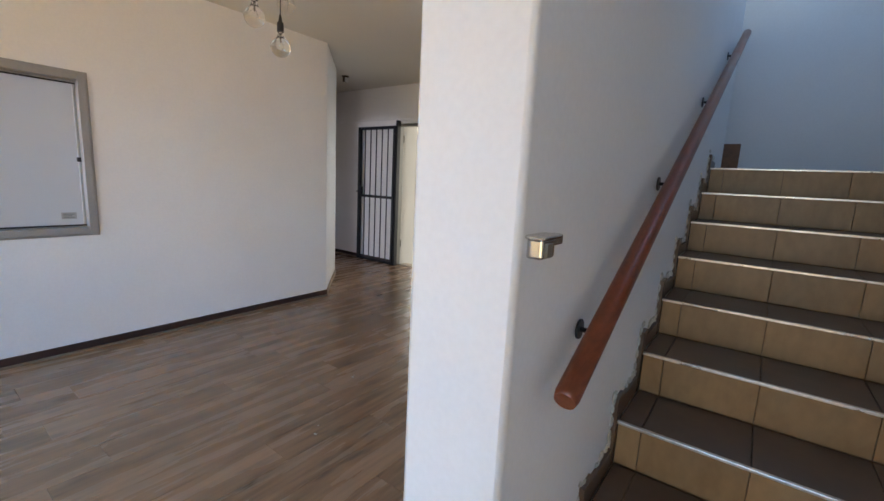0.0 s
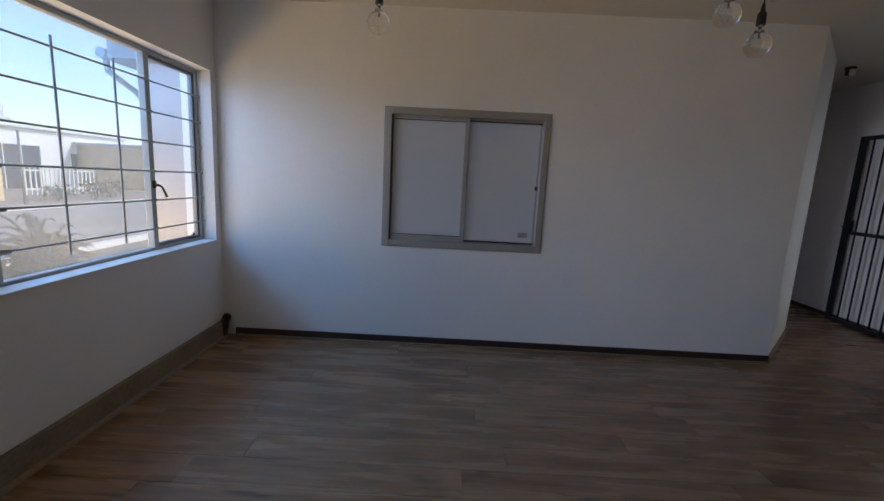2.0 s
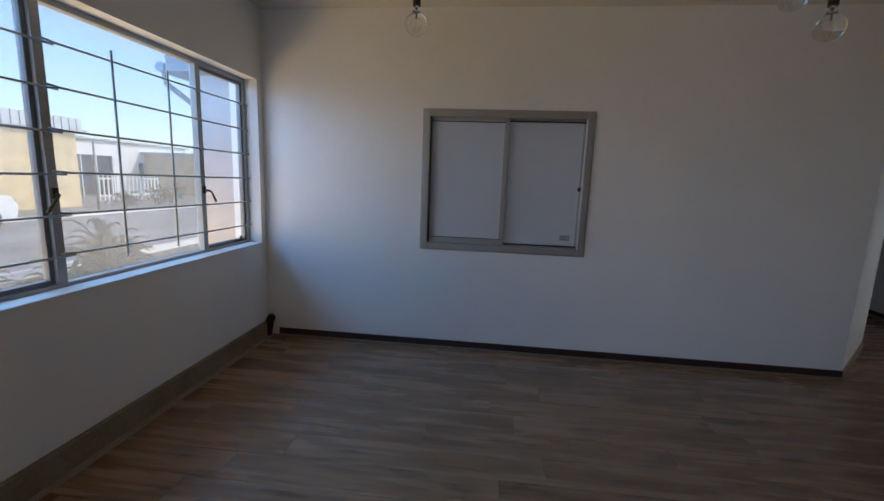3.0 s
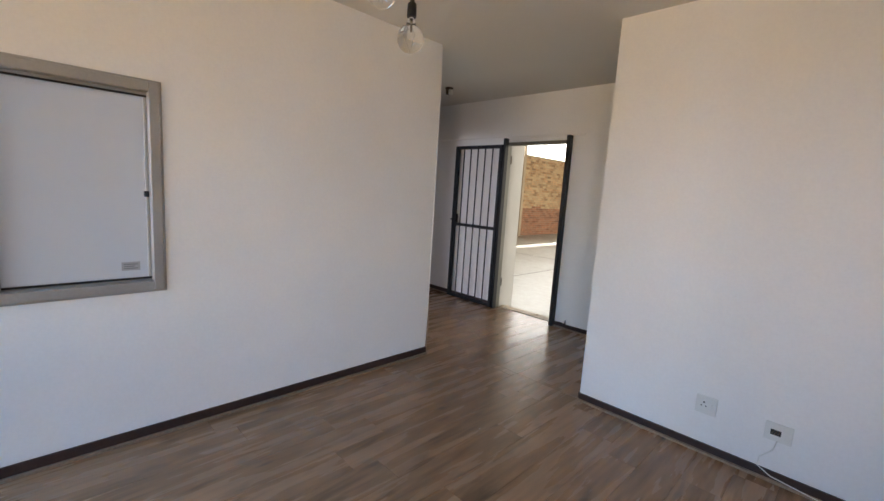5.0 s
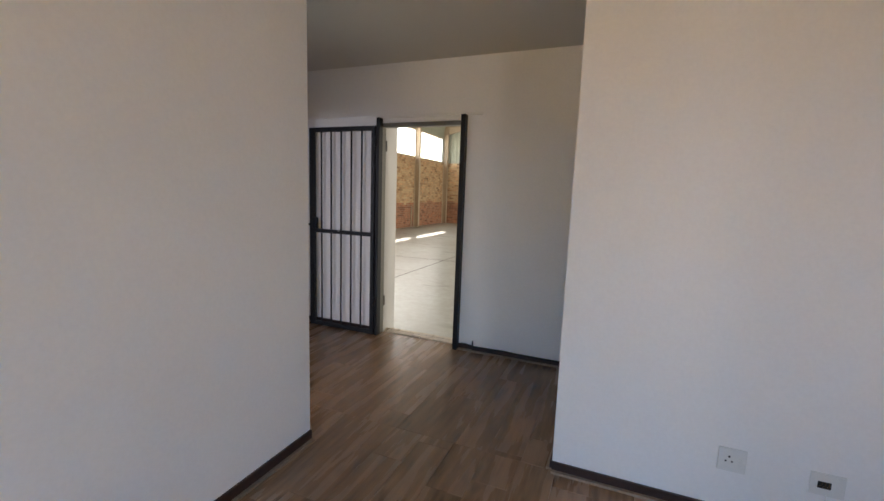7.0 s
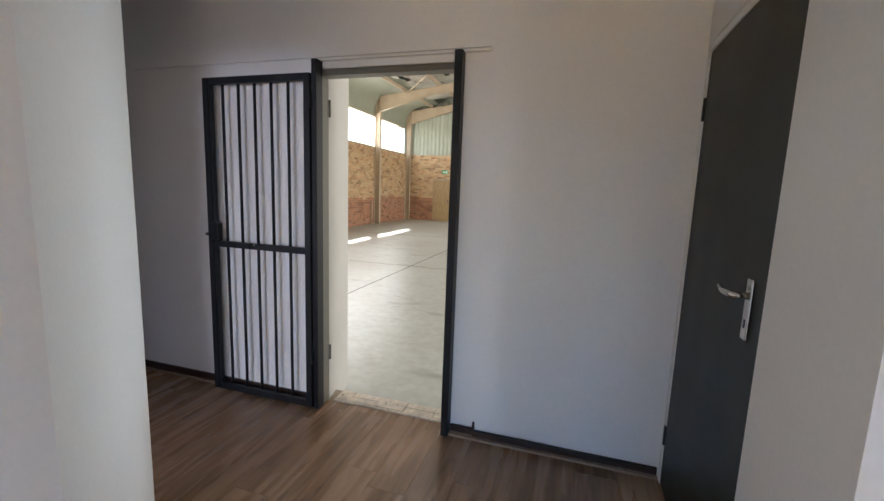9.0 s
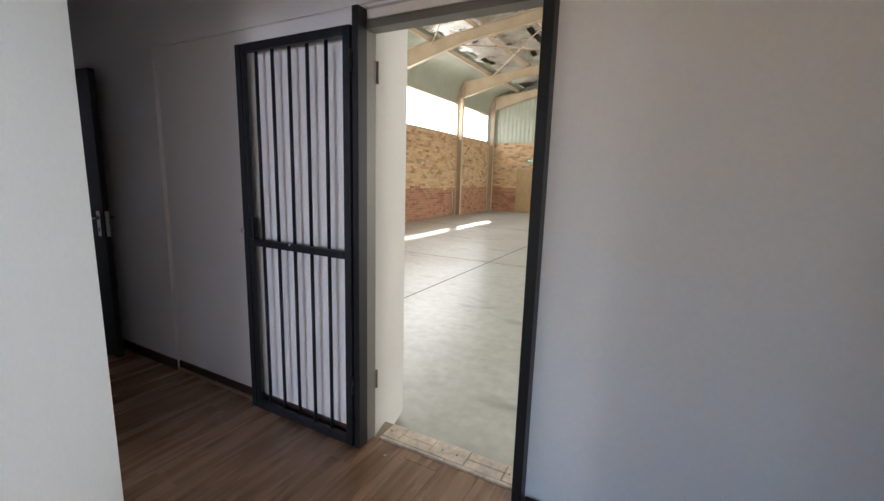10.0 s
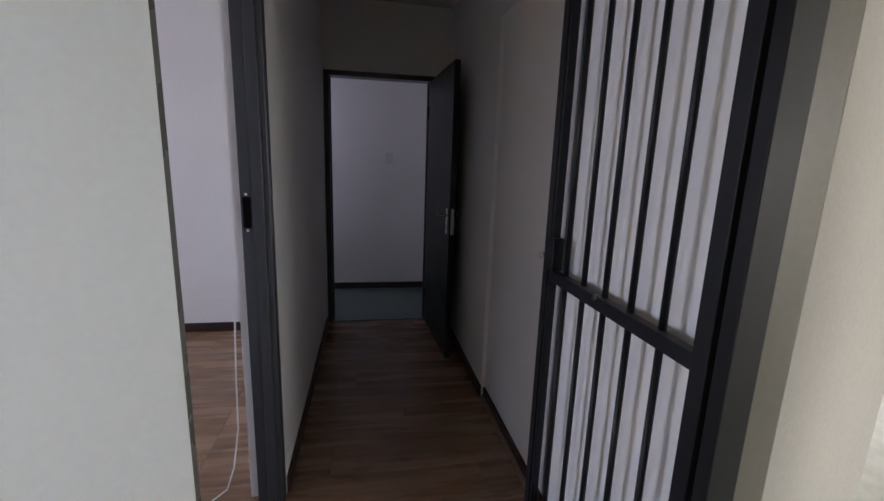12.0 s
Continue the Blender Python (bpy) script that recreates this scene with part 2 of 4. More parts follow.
CLADDING = material("green_grey_cladding", (0.30, 0.315, 0.245), 0.45, 0.1, var=0.05, scale=2, fine=30, bump=0.01)
FOIL = material("silver_roof_foil", (0.66, 0.65, 0.62), 0.3, 0.7, var=0.15, scale=1.6, fine=10, bump=0.6, dist=0.05)
TIMBER = material("yellow_timber_door", (0.34, 0.23, 0.11), 0.5, var=0.12, scale=4, stretch=(8, 8, 0.8))
GREEN_FLOOR = material("green_vinyl_floor", (0.12, 0.17, 0.155), 0.4, var=0.08, scale=4, fine=60)
THRESH = material("worn_threshold_wood", (0.66, 0.57, 0.45), 0.55, var=0.14, scale=10, fine=50, bump=0.12, island=0.06)


# ---- mesh helpers ----
def box(bm, lo, hi, bevel=0.0, m=None):
    """A box from corner to corner, with softened edges."""
    x0, y0, z0 = lo
    x1, y1, z1 = hi
    vs = [bm.verts.new(p) for p in ((x0, y0, z0), (x1, y0, z0), (x1, y1, z0), (x0, y1, z0), (x0, y0, z1), (x1, y0, z1), (x1, y1, z1), (x0, y1, z1))]
    fs = [bm.faces.new([vs[i] for i in f]) for f in ((3, 2, 1, 0), (4, 5, 6, 7), (0, 1, 5, 4), (1, 2, 6, 5), (2, 3, 7, 6), (3, 0, 4, 7))]
    if bevel:
        r = bmesh.ops.bevel(bm, geom=list({e for f in fs for e in f.edges}), offset=bevel, segments=2, affect="EDGES", profile=0.5)
        vs = list({v for f in r["faces"] for v in f.verts} | {v for v in vs if v.is_valid})
    if m is not None:
        bmesh.ops.transform(bm, matrix=m, verts=vs)
    return bm


def prism(bm, pts, z0, z1):
    """An upright prism on a plan polygon, counter-clockwise."""
    lo = [bm.verts.new((x, y, z0)) for x, y in pts]
    hi = [bm.verts.new((x, y, z1)) for x, y in pts]
    bm.faces.new(lo[::-1])
    bm.faces.new(hi)
    for i in range(len(pts)):
        j = (i + 1) % len(pts)
        bm.faces.new((lo[i], lo[j], hi[j], hi[i]))
    return bm


def tube(bm, pts, r, seg=10, cap=True):
    """A round bar along a line of points; r may be one radius a point."""
    pts = [Vector(p) for p in pts]
    rs = r if isinstance(r, (list, tuple)) else [r] * len(pts)
    rings, side = [], None
    for i, p in enumerate(pts):
        d = (pts[min(i + 1, len(pts) - 1)] - pts[max(i - 1, 0)]).normalized()
        if side is None:
            side = d.orthogonal().normalized()
        side = (side - d * side.dot(d)).normalized()
        up = d.cross(side)
        rings.append([bm.verts.new(p + rs[i] * (math.cos(a) * side + math.sin(a) * up)) for a in (2 * math.pi * k / seg for k in range(seg))])
    for a, b in zip(rings, rings[1:]):
        for k in range(seg):
            f = bm.faces.new((a[k], a[(k + 1) % seg], b[(k + 1) % seg], b[k]))
            f.smooth = True
    if cap:
        bm.faces.new(rings[0][::-1])
        bm.faces.new(rings[-1])
    return bm


def wall_boxes(bm, axis, p0, p1, a0, a1, z0, z1, holes=()):
    """A wall p0..p1 thick across axis, a0..a1 long, with openings (b0, b1, low, high) right through."""
    def put(b0, b1, low, high):
        if b1 - b0 > 1e-4 and high - low > 1e-4:
            box(bm, (p0, b0, low) if axis == "x" else (b0, p0, low), (p1, b1, high) if axis == "x" else (b1, p1, high))
    at = a0
    for b0, b1, low, high in sorted(holes):
        put(at, b0, z0, z1)
        put(b0, b1, z0, low)
        put(b0, b1, high, z1)
        at = b1
    put(at, a1, z0, z1)
    return bm


def mesh_of(name, bm, mat):
    me = bpy.data.meshes.new(name)
    bmesh.ops.recalc_face_normals(bm, faces=bm.faces)
    bm.to_mesh(me)
    bm.free()
    me.materials.append(mat)
    return me


def part(name, bm, mat, parent=None, label="", at=None):
    ob = new(name, mesh_of(name, bm, mat))
    if at is not None:
        ob.matrix_basis = at
    ob.parent = parent
    return tagged(ob, label)


def thing(name, label, category, at=(0, 0, 0), group="", kind=""):
    ob = new(name)
    ob.empty_display_size = 0.1
    ob.location = at
    return tagged(ob, label, category, group, kind)


def setting(name, bm, mat, label, category):
    return tagged(part(name, bm, mat), label, category, "", "structure")


B = bmesh.new
CEIL_Z = 2.62
TOP = 5.3

# ---- structure: office ----
WX0, WX1, WZ0, WZ1 = -3.65, -1.49, 0.80, 2.085
# hatch room window and front door openings are unseen, cut for the added lamps
setting("wall_south", wall_boxes(B(), "y", -1.83, -1.60, -8.6, 1.10, -0.3, TOP, [(WX0, WX1, WZ0, WZ1), (-6.6, -4.9, 0.8, 2.07), (-0.35, 0.65, 0.0, 2.1)]), PAINT, "white painted plaster wall with a wide window", "wall")
HY0, HY1, HZ0, HZ1 = -0.283, 0.977, 0.832, 1.893
setting("wall_hatch", wall_boxes(B(), "x", -3.84, -3.72, -1.60, 2.95, 0, CEIL_Z, [(HY0 + 0.03, HY1 - 0.03, HZ0 + 0.03, HZ1 - 0.03)]), PAINT, "white painted wall with a sliding hatch window", "wall")
setting("wall_diagonal", prism(B(), [(-3.72, 2.95), (-4.495, 3.70), (-4.495, 3.55), (-3.84, 2.92)], 0, CEIL_Z), PAINT, "white painted diagonal wall at the passage corner", "wall")
setting("wall_passage", wall_boxes(B(), "y", 3.55, 3.69, -7.36, -4.495, 0, CEIL_Z, [(-5.36, -4.496, 0, 2.09)]), PAINT, "white painted passage wall with a door opening", "wall")
setting("wall_passage_end", wall_boxes(B(), "x", -7.47, -7.36, 3.55, 4.74, 0, CEIL_Z, [(3.695, 4.585, 0, 2.095)]), PAINT, "shaded white wall at the end of the passage", "wall")
DX0, DX1 = -4.372, -3.49
setting("wall_gate", wall_boxes(B(), "y", 4.74, 4.88, -11.2, 9.0, -0.3, TOP, [(DX0, DX1, -0.3, 2.09)]), PAINT, "white painted wall with the doorway to the warehouse", "wall")
setting("wall_gate_outer", wall_boxes(B(), "y", 4.88, 5.25, -11.2, 9.0, -0.3, 7.0, [(-4.4695, -3.42, -0.3, 2.30)]), PAINT, "painted warehouse side of the doorway wall", "wall")
bm = B()
box(bm, (-7.36, 4.722, 2.15), (-2.33, 4.742, CEIL_Z))
box(bm, (-7.36, 4.715, 0), (-6.01, 4.742, 2.15))
box(bm, (-3.33, 4.722, 0), (-2.33, 4.742, 2.15))
setting("wall_plaster_step", bm, PAINT, "proud plaster band around a filled-in opening", "wall")


def store_x(y):
    return -2.395 + (y - 3.28) * 0.03


bm = B()
for y0, y1, z0 in ((3.28, 3.74, 0), (3.74, 4.70, 2.09), (4.70, 4.721, 0)):
    prism(bm, [(store_x(y0), y0), (store_x(y0) + 0.11, y0), (store_x(y1) + 0.11, y1), (store_x(y1), y1)], z0, CEIL_Z)
setting("wall_storeroom", bm, PAINT, "white painted wall with a dark flush door", "wall")
setting("wall_socket", wall_boxes(B(), "y", 3.28, 3.39, -2.285, -0.56, 0, CEIL_Z), PAINT, "white painted wall with a power socket near the floor", "wall")
arc = [(-0.337 + 0.012 * math.sin(a), 0.702 - 0.012 * math.cos(a)) for a in (radians(15 * k) for k in range(7))]
arc_left = [(-0.55 - 0.01 * math.cos(a), 0.70 - 0.01 * math.sin(a)) for a in (radians(30 * k) for k in range(4))]
bm = prism(B(), arc_left + arc + [(-0.325, 4.32), (-0.56, 4.32)], 0, TOP)
for f in bm.faces:
    f.smooth = abs(f.normal.z) < 0.5 and min(e.calc_length() for e in f.edges) < 0.006
setting("wall_stair", bm, PAINT, "white painted wall end beside the staircase", "wall")
setting("wall_east", wall_boxes(B(), "x", 0.95, 1.10, -1.60, 4.74, 0, TOP, [(1.9, 3.4, 3.4, 4.8)]), PAINT, "plain white wall beside the staircase", "wall")
setting("wall_room_west", wall_boxes(B(), "x", -7.36, -7.25, -1.60, 3.55, 0, CEIL_Z), PAINT, "white painted wall of the hatch room", "wall")
setting("wall_washroom", wall_boxes(B(), "x", -8.50, -8.38, 2.4, 4.74, 0, CEIL_Z), PAINT, "white painted wall of the room past the passage", "wall")
setting("wall_washroom_south", wall_boxes(B(), "y", 2.4, 2.5, -8.38, -7.47, 0, CEIL_Z), PAINT, "white painted side wall past the passage", "wall")
setting("wall_washroom_east", wall_boxes(B(), "x", -7.47, -7.36, 2.4, 3.55, 0, CEIL_Z), PAINT, "white painted inner wall past the passage", "wall")
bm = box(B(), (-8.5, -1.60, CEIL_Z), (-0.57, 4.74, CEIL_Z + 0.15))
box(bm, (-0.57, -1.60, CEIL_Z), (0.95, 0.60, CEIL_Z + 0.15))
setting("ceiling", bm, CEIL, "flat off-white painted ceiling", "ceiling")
setting("roof_slab", box(B(), (-8.6, -1.83, TOP), (1.10, 5.14, TOP + 0.2)), CEIL, "plain roof slab over the stairwell", "roof")
setting("floor_base", box(B(), (-8.6, -1.83, -0.3), (1.10, 4.80, -0.012)), LAM_BED, "dark underlay below the laminate floor", "floor")

# ---- structure: warehouse ----
GX, GY, GZ = -11.06, 22.55, -0.15
SILL, EAVE = 3.05, 0.18
setting("warehouse_floor", box(B(), (GX - 0.3, 4.96, GZ - 0.3), (9.0, GY + 0.3, GZ)), CONCRETE, "worn grey concrete warehouse floor", "floor")
setting("wall_warehouse_side", box(B(), (GX - 0.25, 4.74, GZ), (GX, GY, SILL)), MORTAR, "brown brick warehouse side wall below a strip window", "wall")
setting("wall_warehouse_end", wall_boxes(B(), "y", GY, GY + 0.25, GX - 0.25, 9.0, GZ, SILL, [(-8.24, -6.4, 1.0, 2.8)]), MORTAR, "brown brick warehouse end wall with a door and window", "wall")
# unseen wall; its wide opening is there for the added hall lamp
setting("wall_warehouse_east", wall_boxes(B(), "x", 8.8, 9.0, 5.14, GY, GZ, 7, [(8, 18, GZ, 4.2)]), MORTAR, "plain far side wall of the warehouse", "wall")
ROOF = [(GX + a, b + EAVE) for a, b in ((0, 4.12), (0, 4.42), (0.06, 4.70), (0.22, 4.93), (0.45, 5.08), (0.75, 5.16))]
SLOPE, RIDGE_X = 0.13, -1.0


def roof_z(x):
    return 5.16 + EAVE + SLOPE * (min(x, 2 * RIDGE_X - x) - GX - 0.75)


def corrugated(bm, profile, y0, y1, pitch, depth):
    """A rounded corrugated sheet: the profile in x, z, waved along y."""
    n = int((y1 - y0) / pitch * 4)
    prev = None
    nor = []
    for i, p in enumerate(profile):
        a, b = profile[max(i - 1, 0)], profile[min(i + 1, len(profile) - 1)]
        d = Vector((b[0] - a[0], b[1] - a[1])).normalized()
        nor.append(Vector((d[1], -d[0])))
    for k in range(n + 1):
        y = y0 + (y1 - y0) * k / n
        w = depth * math.sin(k * math.pi / 2 + 0.4)
        row = [bm.verts.new((p[0] + nor[i][0] * w, y, p[1] + nor[i][1] * w)) for i, p in enumerate(profile)]
        if prev:
            for a, b, c, d in zip(prev, prev[1:], row[1:], row):
                bm.faces.new((a, b, c, d)).smooth = True
        prev = row
    return bm


curve = [(x, z) for x, z in ROOF] + [(GX + 1.6, roof_z(GX + 1.6))]
setting("wall_cladding_side", corrugated(B(), curve, 5.14, GY, 0.15, 0.014), CLADDING, "green-grey corrugated sheet curving into the roof", "cladding")
bm = B()
prev = None
for k in range(int(20 / 0.05) + 1):
    x = GX + k * 0.05
    y = GY + (0.0, 0.0, 0.03, 0.03)[k % 4]
    row = [bm.verts.new((x, y, SILL - 0.01)), bm.verts.new((x, y, max(roof_z(x), 4.0) + 0.05))]
    if prev:
        bm.faces.new((prev[0], row[0], row[1], prev[1]))
    prev = row
setting("wall_cladding_end", bm, CLADDING, "green-grey ribbed sheet above the end brickwork", "cladding")
bm = B()
grid = {}
for i in range(101):
    x = GX + 1.45 + i * 0.186
    for j in range(84):
        y = 5.14 + j * 0.2
        z = roof_z(x) + 0.05 - 0.05 * abs(math.sin(y * 2.6)) + 0.05 * noise.noise((x * 1.2, y * 1.5, 0)) + 0.03 * noise.noise((x * 4, y * 4, 3))
        grid[i, j] = bm.verts.new((x, y, z))
for i in range(100):
    for j in range(83):
        if noise.noise((i * 0.55, j * 0.13, 7.0)) > 0.44:
            continue
        bm.faces.new((grid[i, j], grid[i + 1, j], grid[i + 1, j + 1], grid[i, j + 1])).smooth = True
setting("ceiling_warehouse", bm, FOIL, "sagging silver foil insulation below the roof sheets", "ceiling")
# unseen closures added to keep sun from leaking past cladding and roof
setting("unseen_eave_block", box(B(), (GX - 0.45, 4.9, 4.42), (GX - 0.3, GY + 0.4, 6.9)), CLADDING, "unseen sheet above the strip windows, blocking stray sun", "cladding")
setting("unseen_gable_block", box(B(), (GX - 0.3, GY + 0.27, SILL), (9.0, GY + 0.4, 6.9)), CLADDING, "unseen gable sheet added to block stray sun", "cladding")
setting("warehouse_roof", box(B(), (GX - 0.4, 4.9, 6.9), (9.2, GY + 0.4, 7.0)), CLADDING, "closed outer roof of the warehouse", "roof")


def i_beam_upright(bm, x, y, z0, z1, d=0.24, w=0.14, t=0.014):
    box(bm, (x, y - w / 2, z0), (x + t, y + w / 2, z1))
    box(bm, (x + d - t, y - w / 2, z0), (x + d, y + w / 2, z1))
    box(bm, (x + t, y - 0.006, z0), (x + d - t, y + 0.006, z1))


def sloped_plate(bm, x0, x1, za0, za1, zb0, zb1, y0, y1):
    vs = [bm.verts.new(p) for p in ((x0, y0, za0), (x1, y0, zb0), (x1, y1, zb0), (x0, y1, za0), (x0, y0, za1), (x1, y0, zb1), (x1, y1, zb1), (x0, y1, za1))]
    for f in ((3, 2, 1, 0), (4, 5, 6, 7), (0, 1, 5, 4), (1, 2, 6, 5), (2, 3, 7, 6), (3, 0, 4, 7)):
        bm.faces.new([vs[i] for i in f])


def portal(y):
    t = thing("portal_frame", "cream painted steel portal frame with a tapered rafter", "steel frame", (GX, y, GZ), "portal frames along the warehouse")
    at = Matrix.Translation((-GX, -y, -GZ))
    bm = B()
    i_beam_upright(bm, GX + 0.02, y, GZ, 5.10)
    bmesh.ops.transform(bm, matrix=at, verts=bm.verts)
    part("column", bm, CREAM_STEEL, t)
    for name, sx in (("rafter", 1), ("rafter", -1)):
        bm = B()
        xs = [GX + 0.10, GX + 2.4, RIDGE_X]
        top = [roof_z(x) - 0.17 for x in xs]
        low = [top[0] - 0.62, top[1] - 0.30, top[2] - 0.28]
        for k in range(2):
            sloped_plate(bm, xs[k], xs[k + 1], top[k] - 0.014, top[k], top[k + 1] - 0.014, top[k + 1], y - 0.075, y + 0.075)
            sloped_plate(bm, xs[k], xs[k + 1], low[k], low[k] + 0.014, low[k + 1], low[k + 1] + 0.014, y - 0.075, y + 0.075)
            sloped_plate(bm, xs[k], xs[k + 1], low[k] + 0.014, top[k] - 0.014, low[k + 1] + 0.014, top[k + 1] - 0.014, y - 0.005, y + 0.005)
        if sx < 0:
            bmesh.ops.transform(bm, matrix=Matrix.Translation((2 * RIDGE_X, 0, 0)) @ Matrix.Scale(-1, 4, (1, 0, 0)), verts=bm.verts)
        bmesh.ops.transform(bm, matrix=at, verts=bm.verts)
        part(name, bm, CREAM_STEEL, t)


for y in (9.70, 14.42, 18.98, 22.38):
    portal(y)
for k in range(7):
    x = GX + 1.3 + k * 1.45
    bm = box(B(), (-0.03, 0, -0.06), (0.03, GY - 5.2, 0.06))
    tagged(part("purlin", bm, CREAM_STEEL, None, "", Matrix.Translation((x, 5.15, roof_z(x) - 0.10))), "cream steel purlin under the foil", "purlin", "purlins under the warehouse roof")


for y0, y1 in ((9.7, 14.42), (14.42, 18.98)):
    for flip in (0, 1):
        xa, xb = GX + 1.4, GX + 5.2
        t = thing("tie_rod", "thin cream steel tie rod under the roof", "tie rod", (xa, y0, roof_z(xa) - 0.22), "tie rods under the roof")
        p, q = (0, 0, 0), (xb - xa, y1 - y0, roof_z(xb) - roof_z(xa))
        if flip:
            p, q = (0, y1 - y0, 0), (xb - xa, 0, roof_z(xb) - roof_z(xa))
        part("rod", tube(B(), [p, q], 0.02, 8), CREAM_STEEL, t)


def strip_window(y0, y1):
    t = thing("strip_window", "high translucent warehouse window with a steel frame", "window", (GX - 0.1, y0, SILL), "strip windows along the warehouse", "structure")
    w = y1 - y0
    part("window_sill", box(B(), (-0.15, 0, 0), (0.12, w, 0.05)), CREAM_STEEL, t)
    part("window_head", box(B(), (-0.1, 0, 1.24), (0.1, w, 1.29)), CREAM_STEEL, t)
    p = part("pane", box(B(), (-0.006, 0, 0.05), (0.006, w, 1.24)), GLASS, t)
    p.visible_shadow = False


for y0, y1 in ((5.2, 9.6), (9.8, 14.32), (14.52, 18.88), (19.08, 22.3)):
    strip_window(y0, y1)


# ---- office floor ----
def planks(x0, x1, y0, y1, parent, hole=None):
    """Laminate boards along y in staggered rows."""
    w, length, gap = 0.192, 1.285, 0.0004
    me = {}
    n = int(math.ceil((x1 - x0) / w))
    for i in range(n):
        a = x0 + i * w
        b = min(a + w, x1)
        at = y0 - random.random() * length
        while at < y1:
            lo, hi = max(at, y0), min(at + length, y1)
            at += length
            if hi - lo < 0.03 or b - a < 0.02 or (hole and hole(a, b, lo, hi)):
                continue
            key = (round(b - a, 3), round(hi - lo, 3))
            if key not in me:
                bm = B()
                dx, dy = key[0] / 2 - gap, key[1] / 2 - gap
                v = [bm.verts.new(p) for p in ((-dx, -dy, -0.012), (dx, -dy, -0.012), (dx, dy, -0.012), (-dx, dy, -0.012), (-dx, -dy, -0.001), (dx, -dy, -0.001), (dx, dy, -0.001), (-dx, dy, -0.001), (-dx + 0.0007, -dy + 0.0007, 0), (dx - 0.0007, -dy + 0.0007, 0), (dx - 0.0007, dy - 0.0007, 0), (-dx + 0.0007, dy - 0.0007, 0))]
                for f in ((0, 1, 5, 4), (1, 2, 6, 5), (2, 3, 7, 6), (3, 0, 4, 7), (4, 5, 9, 8), (5, 6, 10, 9), (6, 7, 11, 10), (7, 4, 8, 11), (8, 9, 10, 11)):
                    bm.faces.new([v[k] for k in f])
                me[key] = mesh_of("plank", bm, LAMINATE)
            ob = new("plank", me[key])
            ob.location = ((a + b) / 2, (lo + hi) / 2, 0)
            ob.parent = parent


floor = thing("floor", "brown oak laminate floor boards", "floor", (0, 0, 0), "", "structure")
planks(-3.72, 0.95, -1.60, 3.28, floor, lambda a, b, lo, hi: a > -0.5 and lo > 0.7)
planks(-7.36, -2.30, 3.28, 4.80, floor, lambda a, b, lo, hi: False)
planks(-3.90, -3.72, 2.7, 3.28, floor)
floor_b = thing("floor_hatch_room", "reddish brown laminate floor boards", "floor", (0, 0, 0), "", "structure")
planks(-7.25, -3.90, -1.60, 3.28, floor_b)
setting("floor_washroom", box(B(), (-8.38, 2.5, -0.02), (-7.37, 4.74, 0.004)), GREEN_FLOOR, "green sheet vinyl floor", "floor")


# ---- skirting ----
def skirting(a, b, out, h=0.075, bead=0.045, mat=None, bead_mat=None):
    """Dark skirting and a floor bead along a wall foot from a to b; out points into the room."""
    a, b, o = Vector((*a, 0)), Vector((*b, 0)), Vector((*out, 0))

    def strip(w, z0, z1):
        return prism(B(), [tuple(a[:2]), tuple(b[:2]), tuple((b + o * w)[:2]), tuple((a + o * w)[:2])], z0, z1)
    base = setting("baseboard", strip(0.012, 0.012 if bead else 0, h), mat or SKIRT, "dark stained timber skirting board", "skirting")
    if bead:
        part("bead", strip(bead, 0, 0.012), bead_mat or BEAD, base, "thin timber floor bead")


BEAD_BROWN = material("brown_floor_bead", (0.25, 0.175, 0.12), 0.45, var=0.12, scale=8, stretch=(4, 4, 1))
skirting((-3.72, -1.5), (-3.72, 2.95), (1, 0), 0.062, 0.032, None, BEAD_BROWN)
d = Vector((0.75, 0.775)).normalized()
skirting((-3.722, 2.952), (-4.48, 3.686), (d[0], d[1]), 0.055, 0.016, BEAD)
skirting((-2.395, 3.28), (-0.56, 3.28), (0, -1), 0.055, 0.032)
skirting((-2.395, 3.28), (store_x(3.74), 3.74), (-1, 0), 0.055, 0.03)
skirting((-0.56, 0.70), (-0.56, 3.28), (-1, 0), 0.055, 0.03)
skirting((-7.3, 4.715), (-6.01, 4.715), (0, -1), 0.07, 0)
skirting((-6.01, 4.74), (DX0 - 0.024, 4.74), (0, -1), 0.06, 0.03)
skirting((DX1 + 0.024, 4.74), (-3.33, 4.74), (0, -1), 0.05, 0.05)
skirting((-3.33, 4.722), (-2.36, 4.722), (0, -1), 0.05, 0.034)
skirting((-7.3, 3.69), (-5.37, 3.69), (0, 1), 0.07, 0)
skirting((-7.25, -1.6), (-7.25, 3.55), (1, 0), 0.07, 0)
skirting((-8.38, 2.5), (-8.38, 4.74), (1, 0), 0.07, 0)
band = setting("trim_cement", box(B(), (-3.68, -1.60, 0), (-0.40, -1.568, 0.135), 0.006), CEMENT, "unpainted olive cement band along the wall foot", "skirting")
part("bead", box(B(), (-3.68, -1.568, 0), (-0.40, -1.536, 0.012)), BEAD, band, "pale timber floor bead")


